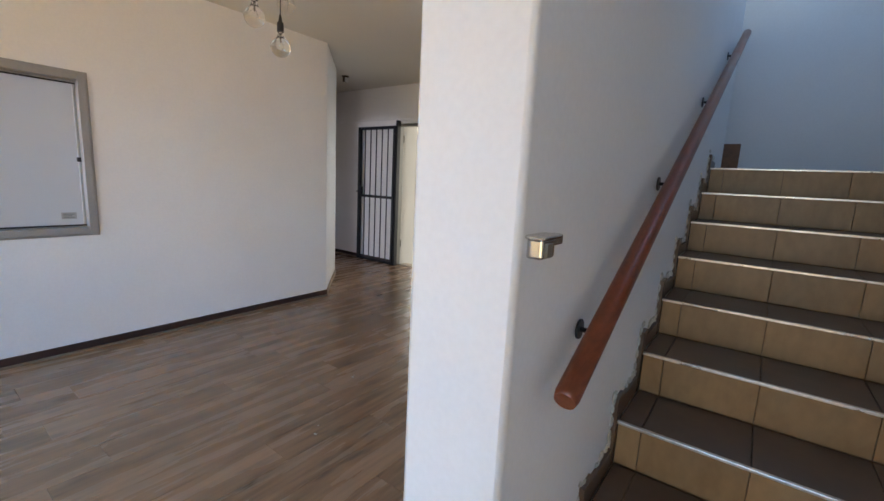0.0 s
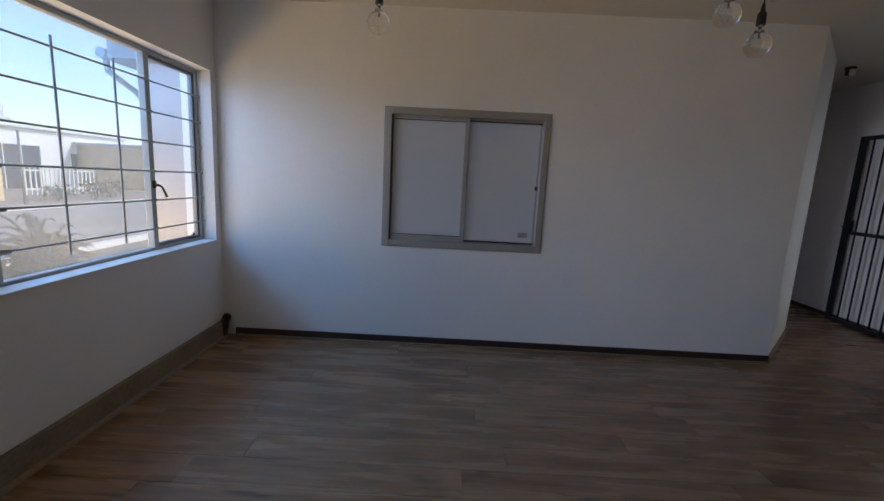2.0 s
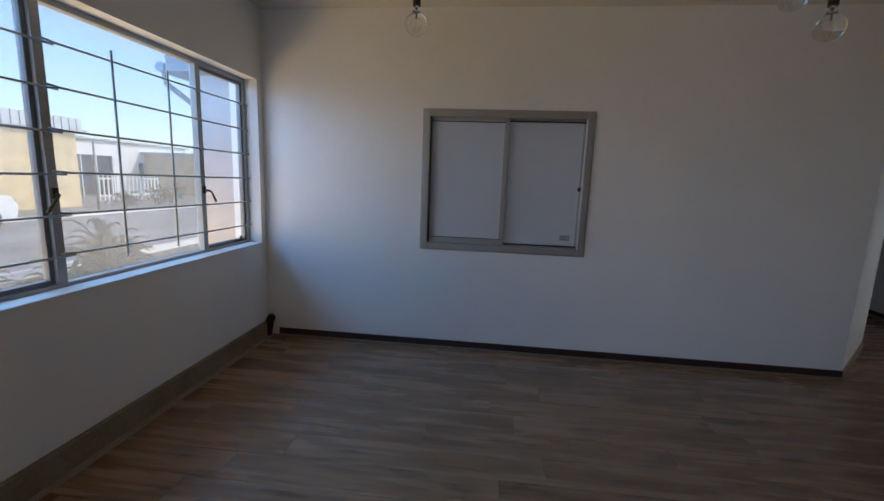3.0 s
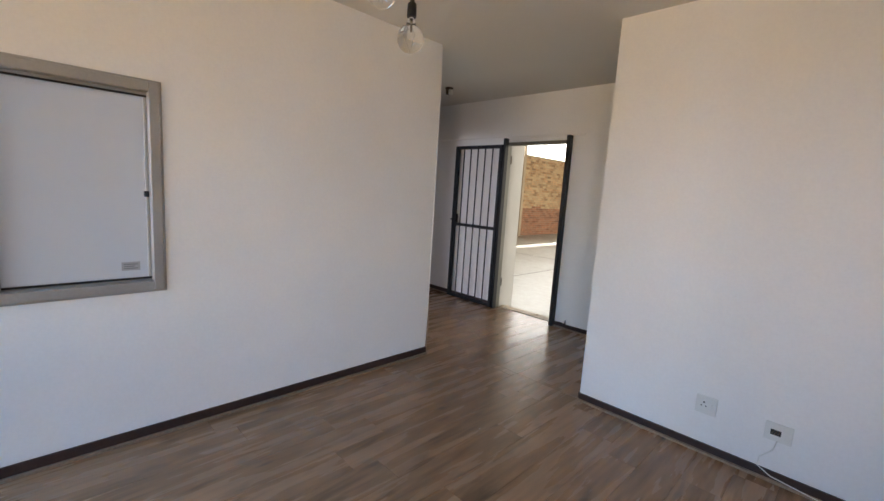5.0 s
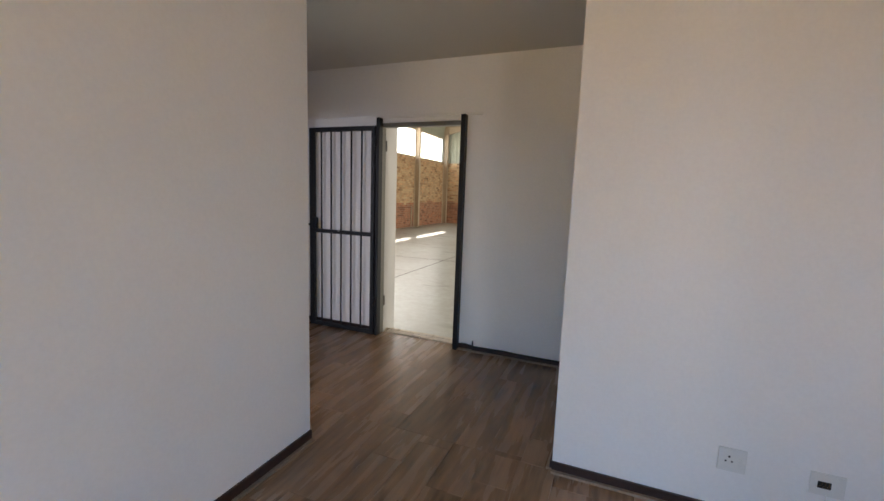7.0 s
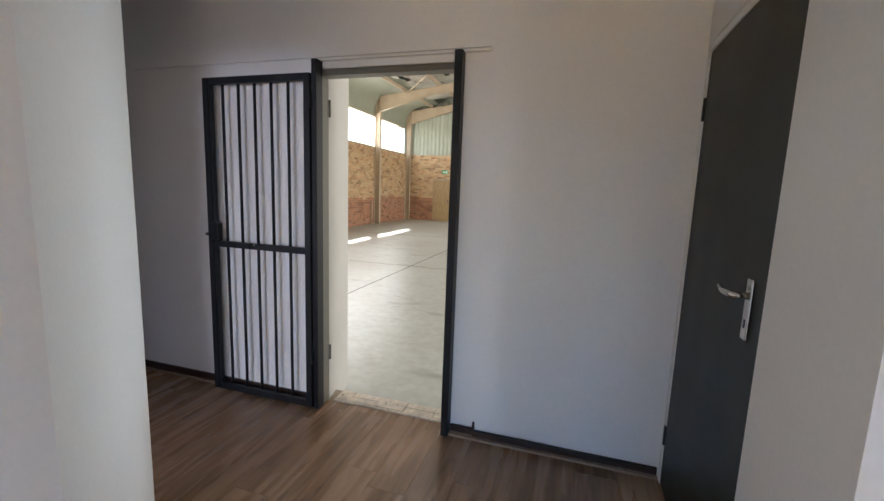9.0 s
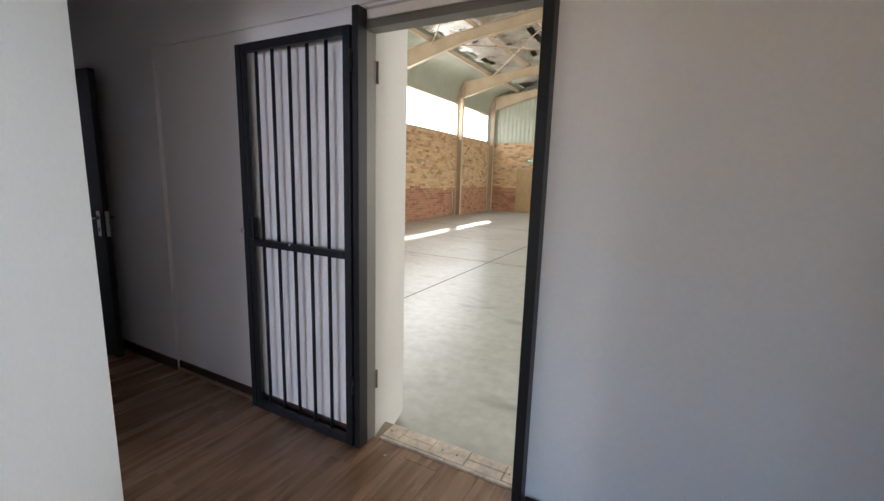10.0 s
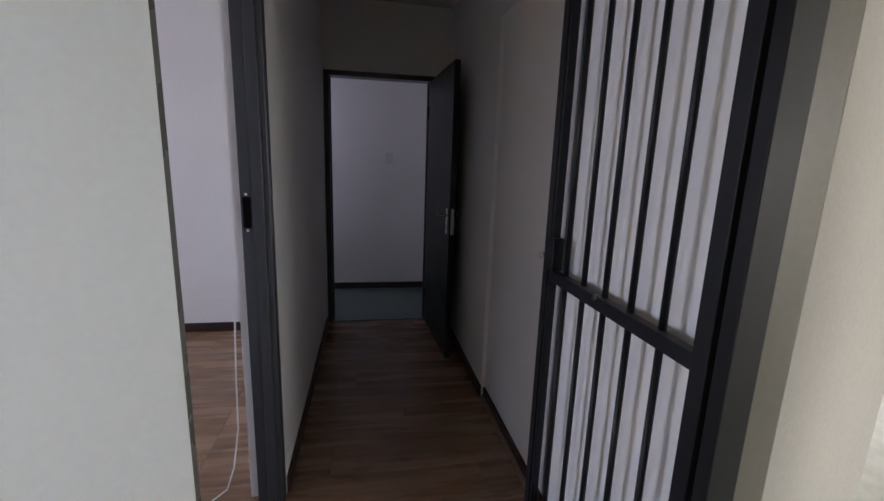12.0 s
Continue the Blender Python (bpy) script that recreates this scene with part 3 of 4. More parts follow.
# ---- sliding hatch ----
def hatch():
    t = thing("hatch_window", "aluminium sliding hatch window with two clear panes", "window", (-3.72, HY0, HZ0), "", "structure")
    w, h = HY1 - HY0, HZ1 - HZ0
    bm = B()
    f = 0.045
    for lo, hi in (((-0.12, 0, 0), (0.018, f, h)), ((-0.12, w - f, 0), (0.018, w, h)), ((-0.12, f, 0), (0.018, w - f, f)), ((-0.12, f, h - f), (0.018, w - f, h))):
        box(bm, lo, hi, 0.003)
    part("window_frame", bm, ALU, t)
    bm = B()
    for lo, hi in (((-0.01, -0.012, -0.012), (0.007, 0.0, h + 0.012)), ((-0.01, w, -0.012), (0.007, w + 0.012, h + 0.012)), ((-0.01, 0, h), (0.007, w, h + 0.012)), ((-0.01, 0, -0.012), (0.007, w, 0))):
        box(bm, lo, hi)
    part("casing", bm, ALU, t, "thin aluminium cover strip")
    mid = w * 0.49

    def sash(y0, y1, x, stiles):
        s = part("sash", bars(y0, y1, x, stiles), ALU, t)
        g = part("pane", box(B(), (x - 0.003, y0 + stiles[0], f + stiles[2]), (x + 0.003, y1 - stiles[1], h - f - stiles[3])), HATCH_GLASS, s)
        g.visible_shadow = False
        return s

    def bars(y0, y1, x, st):
        bm = B()
        a, b = f, h - f
        box(bm, (x - 0.012, y0, a), (x + 0.012, y0 + st[0], b), 0.002)
        box(bm, (x - 0.012, y1 - st[1], a), (x + 0.012, y1, b), 0.002)
        box(bm, (x - 0.012, y0 + st[0], a), (x + 0.012, y1 - st[1], a + st[2]), 0.002)
        box(bm, (x - 0.012, y0 + st[0], b - st[3]), (x + 0.012, y1 - st[1], b), 0.002)
        return bm

    sash(f, mid + 0.03, -0.02, (0.016, 0.035, 0.04, 0.022))
    s = sash(mid - 0.01, w - f, -0.055, (0.03, 0.014, 0.014, 0.014))
    part("pull", box(B(), (-0.04, w - f - 0.026, h * 0.46), (-0.02, w - f - 0.004, h * 0.46 + 0.03), 0.003), BLACK, s, "small black latch")
    part("sticker", box(B(), (-0.0515, w - f - 0.13, f + 0.055), (-0.0505, w - f - 0.05, f + 0.10)), ALU, s, "small grey sticker")
    for k in range(3):
        part("sticker_line", box(B(), (-0.0504, w - f - 0.12, f + 0.064 + k * 0.011), (-0.0500, w - f - 0.06 - 0.015 * (k % 2), f + 0.068 + k * 0.011)), BAR_STEEL, s)
    part("gasket", box(B(), (-0.034, f, f), (0.0, f + 0.012, h - f)), BLACK, t, "dark rubber seal")
    part("gasket", box(B(), (-0.0075, f + 0.012, h - f - 0.036), (-0.0060, mid + 0.0, h - f - 0.029)), BLACK, t, "dark rubber seal")
    part("gasket", box(B(), (-0.0075, f + 0.03, f + 0.044), (-0.0060, mid, f + 0.049)), BLACK, t, "dark rubber seal")
    part("gasket", box(B(), (-0.044, mid + 0.02, f + 0.006), (-0.040, w - f, f + 0.017)), BLACK, t, "dark rubber seal")
    part("gasket", box(B(), (-0.044, mid + 0.02, h - f - 0.024), (-0.040, w - f, h - f - 0.014)), BLACK, t, "dark rubber seal")


hatch()


# ---- steel window ----
def steel_window():
    fy = -1.72
    t = thing("window_1", "grey steel casement window with burglar bars", "window", (WX0, fy, WZ0), "", "structure")
    w, h = WX1 - WX0, WZ1 - WZ0
    m1, m2 = -3.10 - WX0, -2.095 - WX0
    bm = B()
    for lo, hi in (((0, -0.02, 0), (0.03, 0.02, h)), ((w - 0.03, -0.02, 0), (w, 0.02, h)), ((0.03, -0.02, 0), (w - 0.03, 0.02, 0.03)), ((0.03, -0.02, h - 0.03), (w - 0.03, 0.02, h))):
        box(bm, lo, hi, 0.003)
    part("window_frame", bm, WIN_STEEL, t)
    for m in (m1, m2):
        part("mullion", box(B(), (m - 0.022, -0.022, 0.03), (m + 0.022, 0.024, h - 0.03), 0.003), WIN_STEEL, t)
    for a, b, opening in ((0.03, m1 - 0.022, 1), (m1 + 0.022, m2 - 0.022, 0), (m2 + 0.022, w - 0.03, 1)):
        p = t
        if opening:
            bm = B()
            for lo, hi in (((a, -0.028, 0.03), (a + 0.022, 0.006, h - 0.03)), ((b - 0.022, -0.028, 0.03), (b, 0.006, h - 0.03)), ((a + 0.022, -0.028, 0.03), (b - 0.022, 0.006, 0.052)), ((a + 0.022, -0.028, h - 0.052), (b - 0.022, 0.006, h - 0.03))):
                box(bm, lo, hi, 0.002)
            p = part("casement", bm, BAR_STEEL, t, "dark steel opening sash")
        g = part("pane", box(B(), (a + 0.004, -0.012, 0.034), (b - 0.004, -0.008, h - 0.034)), DUSTY_GLASS, p)
        g.visible_shadow = False
    for k in range(6):
        z = 0.155 + k * 0.187
        for a, b in ((0.0, m1 + 0.06), (m1 - 0.05, m2 + 0.03), (m2 - 0.06, w)):
            if a > 0.1 and b < w - 0.1:
                pts = [(a + 0.03, 0.03, z + 0.004), (a + 0.10, 0.034, z + 0.002), (b - 0.11, 0.034, z + 0.008), (b - 0.03, 0.03, z + 0.014)]
            else:
                pts = [(a, 0.03, z), (b, 0.03, z)]
            part("burglar_bar", tube(B(), pts, 0.0055, 8), WIN_STEEL, t)
    for x in (-2.435 - WX0, -2.81 - WX0):
        part("burglar_bar", tube(B(), [(x, 0.042, 0.10), (x, 0.042, h - 0.14)], 0.006, 8), WIN_STEEL, t)
    for x, s in ((m1, -1), (m2, -1)):
        hz = 0.44
        bm = box(B(), (x - 0.014, 0.024, hz - 0.02), (x + 0.014, 0.034, hz + 0.03), 0.002)
        tube(bm, [(x, 0.034, hz), (x - 0.01, 0.055, hz), (x + 0.03 * s, 0.06, hz - 0.01), (x + 0.07 * s, 0.062, hz - 0.075)] if x == m1 else [(x, 0.034, hz), (x + 0.01, 0.06, hz), (x + 0.05, 0.062, hz - 0.05), (x + 0.07, 0.062, hz - 0.075)], [0.008, 0.008, 0.006, 0.009], 8)
        part("catch", bm, BRONZE, t, "bronze window catch")
    for x in (0.10, w - 0.16):
        bm = box(B(), (x, 0.006, 0.035), (x + 0.09, 0.016, 0.045), 0.002)
        tube(bm, [(x + 0.03, 0.012, 0.04), (x + 0.03, 0.02, 0.075)], [0.006, 0.009], 8)
        part("stay", bm, BRONZE, t, "bronze casement stay")
    bm = box(B(), (WX0 + 0.002, -1.70, WZ0 + 0.001), (WX1 - 0.002, -1.59, WZ0 + 0.012), 0.003)
    setting("window_sill", bm, PAINT, "white painted plaster window sill", "sill")


steel_window()


# ---- security gate and warehouse doorway ----
def gate():
    gx0, gx1, gy, gz0, gz1 = -5.153, -4.372, 4.684, 0.004, 2.055
    t = thing("security_gate", "charcoal steel security gate swung open against the wall", "gate", (gx1, gy, 0))
    at = Matrix.Translation((-gx1, -gy, 0))

    def put(name, bm, mat=GATE_PAINT, label=""):
        bmesh.ops.transform(bm, matrix=at, verts=bm.verts)
        return part(name, bm, mat, t, label)
    s = 0.042
    put("stile", box(B(), (gx0, gy - 0.016, gz0), (gx0 + 0.040, gy + 0.016, gz1), 0.003))
    put("channel", box(B(), (gx0 + 0.047, gy - 0.014, gz0), (gx0 + 0.062, gy + 0.014, gz1), 0.002))
    for z in (gz0 + 0.05, 0.55, 1.0, 1.50, gz1 - 0.05):
        put("weld", box(B(), (gx0 + 0.039, gy - 0.010, z - 0.015), (gx0 + 0.048, gy + 0.010, z + 0.015)))
    put("stile", box(B(), (gx1 - s, gy - 0.016, gz0), (gx1, gy + 0.016, gz1), 0.003))
    put("rail", box(B(), (gx0 + 0.062, gy - 0.016, gz1 - s), (gx1 - s, gy + 0.016, gz1), 0.003))
    put("rail", box(B(), (gx0 + 0.062, gy - 0.016, gz0), (gx1 - s, gy + 0.016, gz0 + s), 0.003))
    put("rail", box(B(), (gx0 + 0.062, gy - 0.016, 0.995), (gx1 - s, gy + 0.016, 1.033), 0.003))
    n = 5
    for k in range(n):
        x = gx0 + 0.062 + (gx1 - s - gx0 - 0.062) * (k + 0.6) / 5.6
        for a, b in ((gz0 + s, 0.995), (1.033, gz1 - s)):
            put("bar", tube(B(), [(x, gy + 0.010, a - 0.004), (x, gy + 0.010, b + 0.004)], 0.0092, 10))
    put("lock_box", box(B(), (gx0 + 0.036, gy - 0.02, 1.033), (gx0 + 0.085, gy + 0.02, 1.15), 0.003))
    for z in (0.30, 1.86):
        put("hinge", tube(B(), [(gx1 + 0.006, gy - 0.012, z), (gx1 + 0.006, gy - 0.012, z + 0.09)], 0.011, 10))
    put("bolt", tube(B(), [(gx0 - 0.008, gy - 0.02, 1.075), (gx0 + 0.01, gy - 0.03, 1.075)], 0.011, 10), CHROME, "steel lock cylinder")
    put("screw", tube(B(), [(-4.786, gy - 0.02, 1.03), (-4.786, gy - 0.012, 1.03)], 0.009, 8), CHROME, "bright steel screw head")


gate()


def gate_posts():
    t = thing("gate_frame", "charcoal steel gate frame fixed beside the doorway", "gate frame", (-4.34, 4.72, 0), "", "structure")
    at = Matrix.Translation((4.34, -4.72, 0))
    for a, b, y0 in ((-4.362, -4.328, 4.672), (DX1 - 0.020, DX1 + 0.022, 4.672)):
        bm = box(B(), (a, y0, 0.0), (b, 4.738, 2.13), 0.003)
        bmesh.ops.transform(bm, matrix=at, verts=bm.verts)
        part("post", bm, GATE_PAINT, t)
    bm = box(B(), (-4.36, 4.712, 2.128), (DX1 + 0.17, 4.7385, 2.142), 0.002)
    bmesh.ops.transform(bm, matrix=at, verts=bm.verts)
    part("angle_bar", bm, PAINT, t, "white painted steel angle over the door")


gate_posts()


def steel_door_frame(name, label, axis, a0, a1, p0, p1, top, mat, face=0.05, lip=0.012, z0=0.0, mat_b=None, stops=True):
    """A pressed steel frame: two jambs and a head in an opening a0..a1, p0..p1 deep."""
    t = thing(name, label, "door frame", (0, 0, 0), "", "structure")

    def put(n, b0, b1, low, high, q0, q1, mat=mat):
        lo, hi = ((b0, q0, low), (b1, q1, high)) if axis == "y" else ((q0, b0, low), (q1, b1, high))
        return part(n, box(B(), lo, hi, 0.003), mat, t)
    put("jamb", a0, a0 + face, z0, top, p0 - lip, p1)
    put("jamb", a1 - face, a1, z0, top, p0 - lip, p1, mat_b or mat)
    put("head", a0 + face, a1 - face, top - face, top, p0 - lip, p1)
    if stops:
        put("stop", a0 + face, a0 + face + 0.012, z0, top - face, p0 + 0.03, p0 + 0.07)
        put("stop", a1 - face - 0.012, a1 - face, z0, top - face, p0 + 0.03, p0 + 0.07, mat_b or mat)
    return t


f = steel_door_frame("door_frame_1", "grey enamelled steel frame of the warehouse doorway", "y", DX0, DX1, 4.745, 4.815, 2.085, STEEL_GREY, 0.036, stops=False)
for z in (0.28, 1.83):
    bm = tube(B(), [(DX0 + 0.040, 4.820, z), (DX0 + 0.040, 4.820, z + 0.10)], 0.007, 10)
    box(bm, (DX0 + 0.0355, 4.802, z), (DX0 + 0.038, 4.818, z + 0.10))
    part("hinge", bm, STEEL_GREY, f)
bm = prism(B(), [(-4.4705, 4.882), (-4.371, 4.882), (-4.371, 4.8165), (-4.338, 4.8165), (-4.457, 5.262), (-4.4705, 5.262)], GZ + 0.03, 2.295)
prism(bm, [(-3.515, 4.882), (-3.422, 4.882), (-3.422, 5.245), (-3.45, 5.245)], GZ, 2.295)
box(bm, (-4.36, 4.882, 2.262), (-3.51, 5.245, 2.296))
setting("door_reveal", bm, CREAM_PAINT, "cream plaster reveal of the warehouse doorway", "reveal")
t = thing("threshold", "worn pale timber and tile threshold strip", "threshold", (-3.93, 4.86, 0), "", "structure")
x = -0.372
for w, split in ((0.10, 0), (0.19, 1), (0.20, 0), (0.20, 1), (0.08, 0)):
    if split:
        part("strip", box(B(), (x + 0.002, -0.034, -0.01), (x + w - 0.002, 0.022, 0.007 + random.random() * 0.002), 0.003), THRESH, t)
        part("strip", box(B(), (x + 0.002, 0.027, -0.01), (x + w - 0.002, 0.084, 0.006 + random.random() * 0.002), 0.003), THRESH, t)
    else:
        part("block", box(B(), (x + 0.002, -0.034, -0.01), (x + w - 0.002, 0.085, 0.009 + random.random() * 0.002), 0.003), THRESH, t)
        for dx in (0.3, 0.72)[:1 + (w > 0.15)]:
            part("screw", tube(B(), [(x + w * dx, 0.02, 0.008), (x + w * dx, 0.02, 0.0116)], 0.005, 8), BRONZE, t)
    x += w
for a, b in ((-0.372, 0.02), (0.024, 0.385)):
    part("nosing", box(B(), (a, -0.056, -0.011), (b, -0.037, 0.009), 0.005), THRESH, t)
setting("threshold_step", box(B(), (DX0, 4.80, GZ - 0.1), (DX1, 4.96, -0.008)), MORTAR, "raw concrete step under the doorway", "step")

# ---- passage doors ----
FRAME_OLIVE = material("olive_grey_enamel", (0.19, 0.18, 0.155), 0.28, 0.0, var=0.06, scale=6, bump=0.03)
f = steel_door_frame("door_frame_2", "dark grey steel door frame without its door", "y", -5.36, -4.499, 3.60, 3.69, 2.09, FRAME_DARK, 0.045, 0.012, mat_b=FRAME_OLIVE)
f = steel_door_frame("door_frame_3", "dark steel door frame at the passage end", "x", 3.695, 4.585, -7.47, -7.355, 2.095, FRAME_DARK, 0.04, 0.0)
f = steel_door_frame("door_frame_4", "white painted steel frame of the storeroom door", "x", 3.745, 4.695, -2.352, -2.30, 2.085, PAINT, 0.03, 0.004)


def lever_set(parent, at, side):
    """A lever handle on a long back plate; the plate lies in x-z, facing -y."""
    bm = box(B(), (-0.021, -0.008, -0.09), (0.021, 0, 0.09), 0.004)
    p = part("handle_plate", bm, CHROME, parent, "chrome handle plate", at)
    bm = tube(B(), [(0, -0.006, 0.04), (0, -0.045, 0.04), (0.012 * side, -0.052, 0.04), (0.06 * side, -0.054, 0.038), (0.115 * side, -0.050, 0.045)], [0.011, 0.010, 0.010, 0.009, 0.006], 10)
    part("lever", bm, CHROME, p, "chrome lever")
    part("keyhole", box(B(), (-0.004, -0.0095, -0.055), (0.004, -0.0075, -0.03)), BLACK, p)


def flush_door(name, label, hinge, angle, width, height, handle_z=1.0, inset=0.055):
    """A flush leaf from its hinge along local +x, standing clear of the floor."""
    t = thing(name, label, "door", (hinge[0], hinge[1], 0.008))
    t.rotation_euler = (0, 0, radians(angle))
    part("leaf", box(B(), (0, -0.020, 0), (width, 0.020, height), 0.002), DOOR_DARK, t)
    lever_set(t, Matrix.Translation((width - inset, -0.0205, handle_z)), -1)
    lever_set(t, Matrix.Translation((width - inset, 0.0205, handle_z)) @ Matrix.Rotation(math.pi, 4, "Z"), 1)
    part("latch", box(B(), (width - 0.001, -0.011, handle_z - 0.09), (width + 0.002, 0.011, handle_z + 0.09)), CHROME, t, "chrome lock edge plate")
    for z in (0.2, 1.75):
        part("hinge", tube(B(), [(-0.006, -0.022, z), (-0.006, -0.022, z + 0.1)], 0.008, 8), DOOR_DARK, t)
    return t


flush_door("door_1", "charcoal painted flush door standing open in the passage", (-7.34, 4.56), 3.0, 0.81, 2.04)
flush_door("door_2", "charcoal painted flush door with a chrome lever handle", (-2.330, 4.665), -90.8, 0.886, 2.04, 1.10, 0.10)


# ---- staircase ----
RISE, GOING, STAIR_Y = 0.1588, 0.3001, 0.628
STEPS = 10


def stair_z(k):
    """Height of tread k above the floor."""
    return 0.0554 + RISE * k


def staircase():
    x0, x1 = -0.318, 0.95
    t = thing("staircase", "tiled staircase with brown treads and ochre risers", "staircase", (x0, 0.76, 0), "", "structure")
    rise, going = RISE, GOING
    y0 = STAIR_Y
    for k in range(1, STEPS):
        z = stair_z(k)
        y = y0 + going * k
        last = k == STEPS - 1
        deep = 4.74 - y if last else going + 0.03
        part("step", box(B(), (0.012, y - 0.75, 0.0 if k < 2 else z - rise - 0.05), (x1 - x0, y - 0.76 + deep, z - 0.010)), GROUT, t)
        w = 0.30
        i = 0
        x = x0 + 0.012
        while x < x1 - 0.02:
            b = min(x + (0.075 if i == 0 else w), x1)
            i += 1
            part("riser_tile", box(B(), (x + 0.0014 - x0, y - 0.76, 0.001 if k < 2 else z - rise + 0.003), (b - 0.0014 - x0, y - 0.76 + 0.010, z - 0.008), 0.0012), TILE_RISER, t)
            part("tread_tile", box(B(), (x + 0.0014 - x0, y - 0.76 + 0.006, z - 0.010), (b - 0.0014 - x0, y - 0.76 + (deep if last else going) - 0.004, z), 0.0012), TILE_TREAD, t)
            x = b
        part("nosing", box(B(), (x0 + 0.010 - x0, y - 0.76 - 0.008, z - 0.009), (x1 - x0, y - 0.76 + 0.007, z + 0.002), 0.002), NOSING, t, "aluminium nosing strip")
    return t


staircase()


def handrail():
    wx = -0.32
    a, b = Vector((-0.26, 0.800, 0.925)), Vector((-0.26, 3.89, 2.458))
    t = thing("handrail", "round varnished mahogany handrail on steel brackets", "handrail", (wx, 0.8, 0.9))
    at = Matrix.Translation((-wx, -0.8, -0.9))
    bm = tube(B(), [a, a + (b - a) * 0.004, a + (b - a) * 0.996, b], [0.021, 0.0245, 0.0245, 0.021], 20)
    bmesh.ops.transform(bm, matrix=at, verts=bm.verts)
    part("rail", bm, RAILWOOD, t)
    for y in (1.029, 1.744, 2.593, 3.468):
        s = (y - a.y) / (b.y - a.y)
        c = a + (b - a) * s
        bm = tube(B(), [(wx, y, c.z - 0.045), (wx + 0.005, y, c.z - 0.045)], 0.024, 14)
        tube(bm, [(wx + 0.003, y, c.z - 0.045), (wx + 0.05, y, c.z - 0.045), (c.x, y, c.z - 0.036), (c.x, y, c.z - 0.02)], 0.006, 8)
        bmesh.ops.transform(bm, matrix=at, verts=bm.verts)
        part("bracket", bm, BLACK, t, "dark steel wall bracket")


handrail()

# ---- small office things ----
def pendant(x, y, z, tilt=0.0):
    """A clear globe bulb in a black holder on a cord; z is the middle of the globe."""
    t = thing("pendant_lamp", "clear globe bulb in a black holder hanging unlit", "lamp", (x, y, CEIL_Z), "pendant bulbs under the ceiling")
    zc = z - CEIL_Z
    part("ceiling_rose", tube(B(), [(0, 0, -0.022), (0, 0, -0.004), (0, 0, 0)], [0.03, 0.045, 0.046], 20), WHITE_PLASTIC, t, "white ceiling rose")
    part("cord", tube(B(), [(0, 0, -0.02), (0.003, 0, (zc - 0.02) / 2), (0, 0, zc + 0.18)], 0.0035, 8), BLACK, t)
    part("holder", tube(B(), [(0, 0, zc + 0.20), (0, 0, zc + 0.185), (0, 0, zc + 0.16), (0, 0, zc + 0.15), (0, 0, zc + 0.095)], [0.006, 0.009, 0.012, 0.021, 0.022], 16), BLACK, t)
    r = 0.062
    pts, rs = [], []
    for k in range(15):
        a = -math.pi / 2 + k * (math.pi * 0.86) / 14
        pts.append((0, 0, zc + r * math.sin(a)))
        rs.append(max(r * math.cos(a), 0.002))
    pts += [(0, 0, zc + 0.078), (0, 0, zc + 0.095)]
    rs += [0.018, 0.014]
    g = part("globe", tube(B(), pts, rs, 24), BULB_GLASS, t)
    g.visible_shadow = False
    bm = tube(B(), [(0, 0, zc + 0.085), (0, 0, zc + 0.02)], [0.006, 0.003], 8)
    for k in range(3):
        a = k * 2 * math.pi / 3
        tube(bm, [(0.004 * math.cos(a), 0.004 * math.sin(a), zc + 0.03), (0.024 * math.cos(a), 0.024 * math.sin(a), zc + 0.01), (0.006 * math.cos(a), 0.006 * math.sin(a), zc - 0.03)], 0.0005, 5)
    part("filament", bm, CHROME, t, "fine bright filament wire")


for x, y, z in ((-2.69, 1.77, 2.13), (-2.65, 1.57, 2.25), (-2.93, 1.97, 2.50), (-2.84, -0.206, 2.20)):
    pendant(x, y, z)


def wall_plate(name, label, category, m, w, h, detail):
    """A switch or socket plate in local x-z, facing -y."""
    t = thing(name, label, category)
    t.matrix_basis = m
    part("plate", box(B(), (-w / 2, -0.009, -h / 2), (w / 2, 0, h / 2), 0.003), WHITE_PLASTIC, t)
    if detail == "socket":
        for dx, dz in ((-0.012, 0.016), (-0.024, -0.006), (0.0, -0.006)):
            part("pin_hole", tube(B(), [(dx, -0.0102, dz), (dx, -0.008, dz)], 0.0052 if dz > 0 else 0.004, 10), BLACK, t)
        part("rocker", box(B(), (0.022, -0.014, -0.012), (0.036, -0.008, 0.014), 0.002), WHITE_PLASTIC, t)
    elif detail == "switch":
        for dx in (-0.012, 0.012):
            part("rocker", box(B(), (dx - 0.008, -0.014, -0.016), (dx + 0.008, -0.008, 0.016), 0.002), WHITE_PLASTIC, t)
    elif detail == "broken":
        # the hole's shade is a black patch on the plate, not a cut
        part("opening", box(B(), (-0.034, -0.0105, -0.016), (0.012, -0.0088, 0.014)), BLACK, t, "black patch standing for a hole with loose wires")
        for k in range(3):
            part("wire", tube(B(), [(-0.03 + k * 0.014, -0.010, -0.01), (-0.024 + k * 0.014, -0.018, 0.0), (-0.02 + k * 0.012, -0.012, 0.012)], 0.002, 6), BRONZE, t, "bare copper wire")
    return t


wall_plate("power_socket", "white power socket with one rocker above the skirting", "socket", pose(-1.613, 3.28, 0.29), 0.11, 0.11, "socket")
wall_plate("telephone_socket", "broken white telephone socket with loose wires", "socket", pose(-1.27, 3.28, 0.275), 0.12, 0.10, "broken")
t = thing("loose_cable", "thin white cable drooping from the broken socket", "cable", (-1.27, 3.27, 0.22))
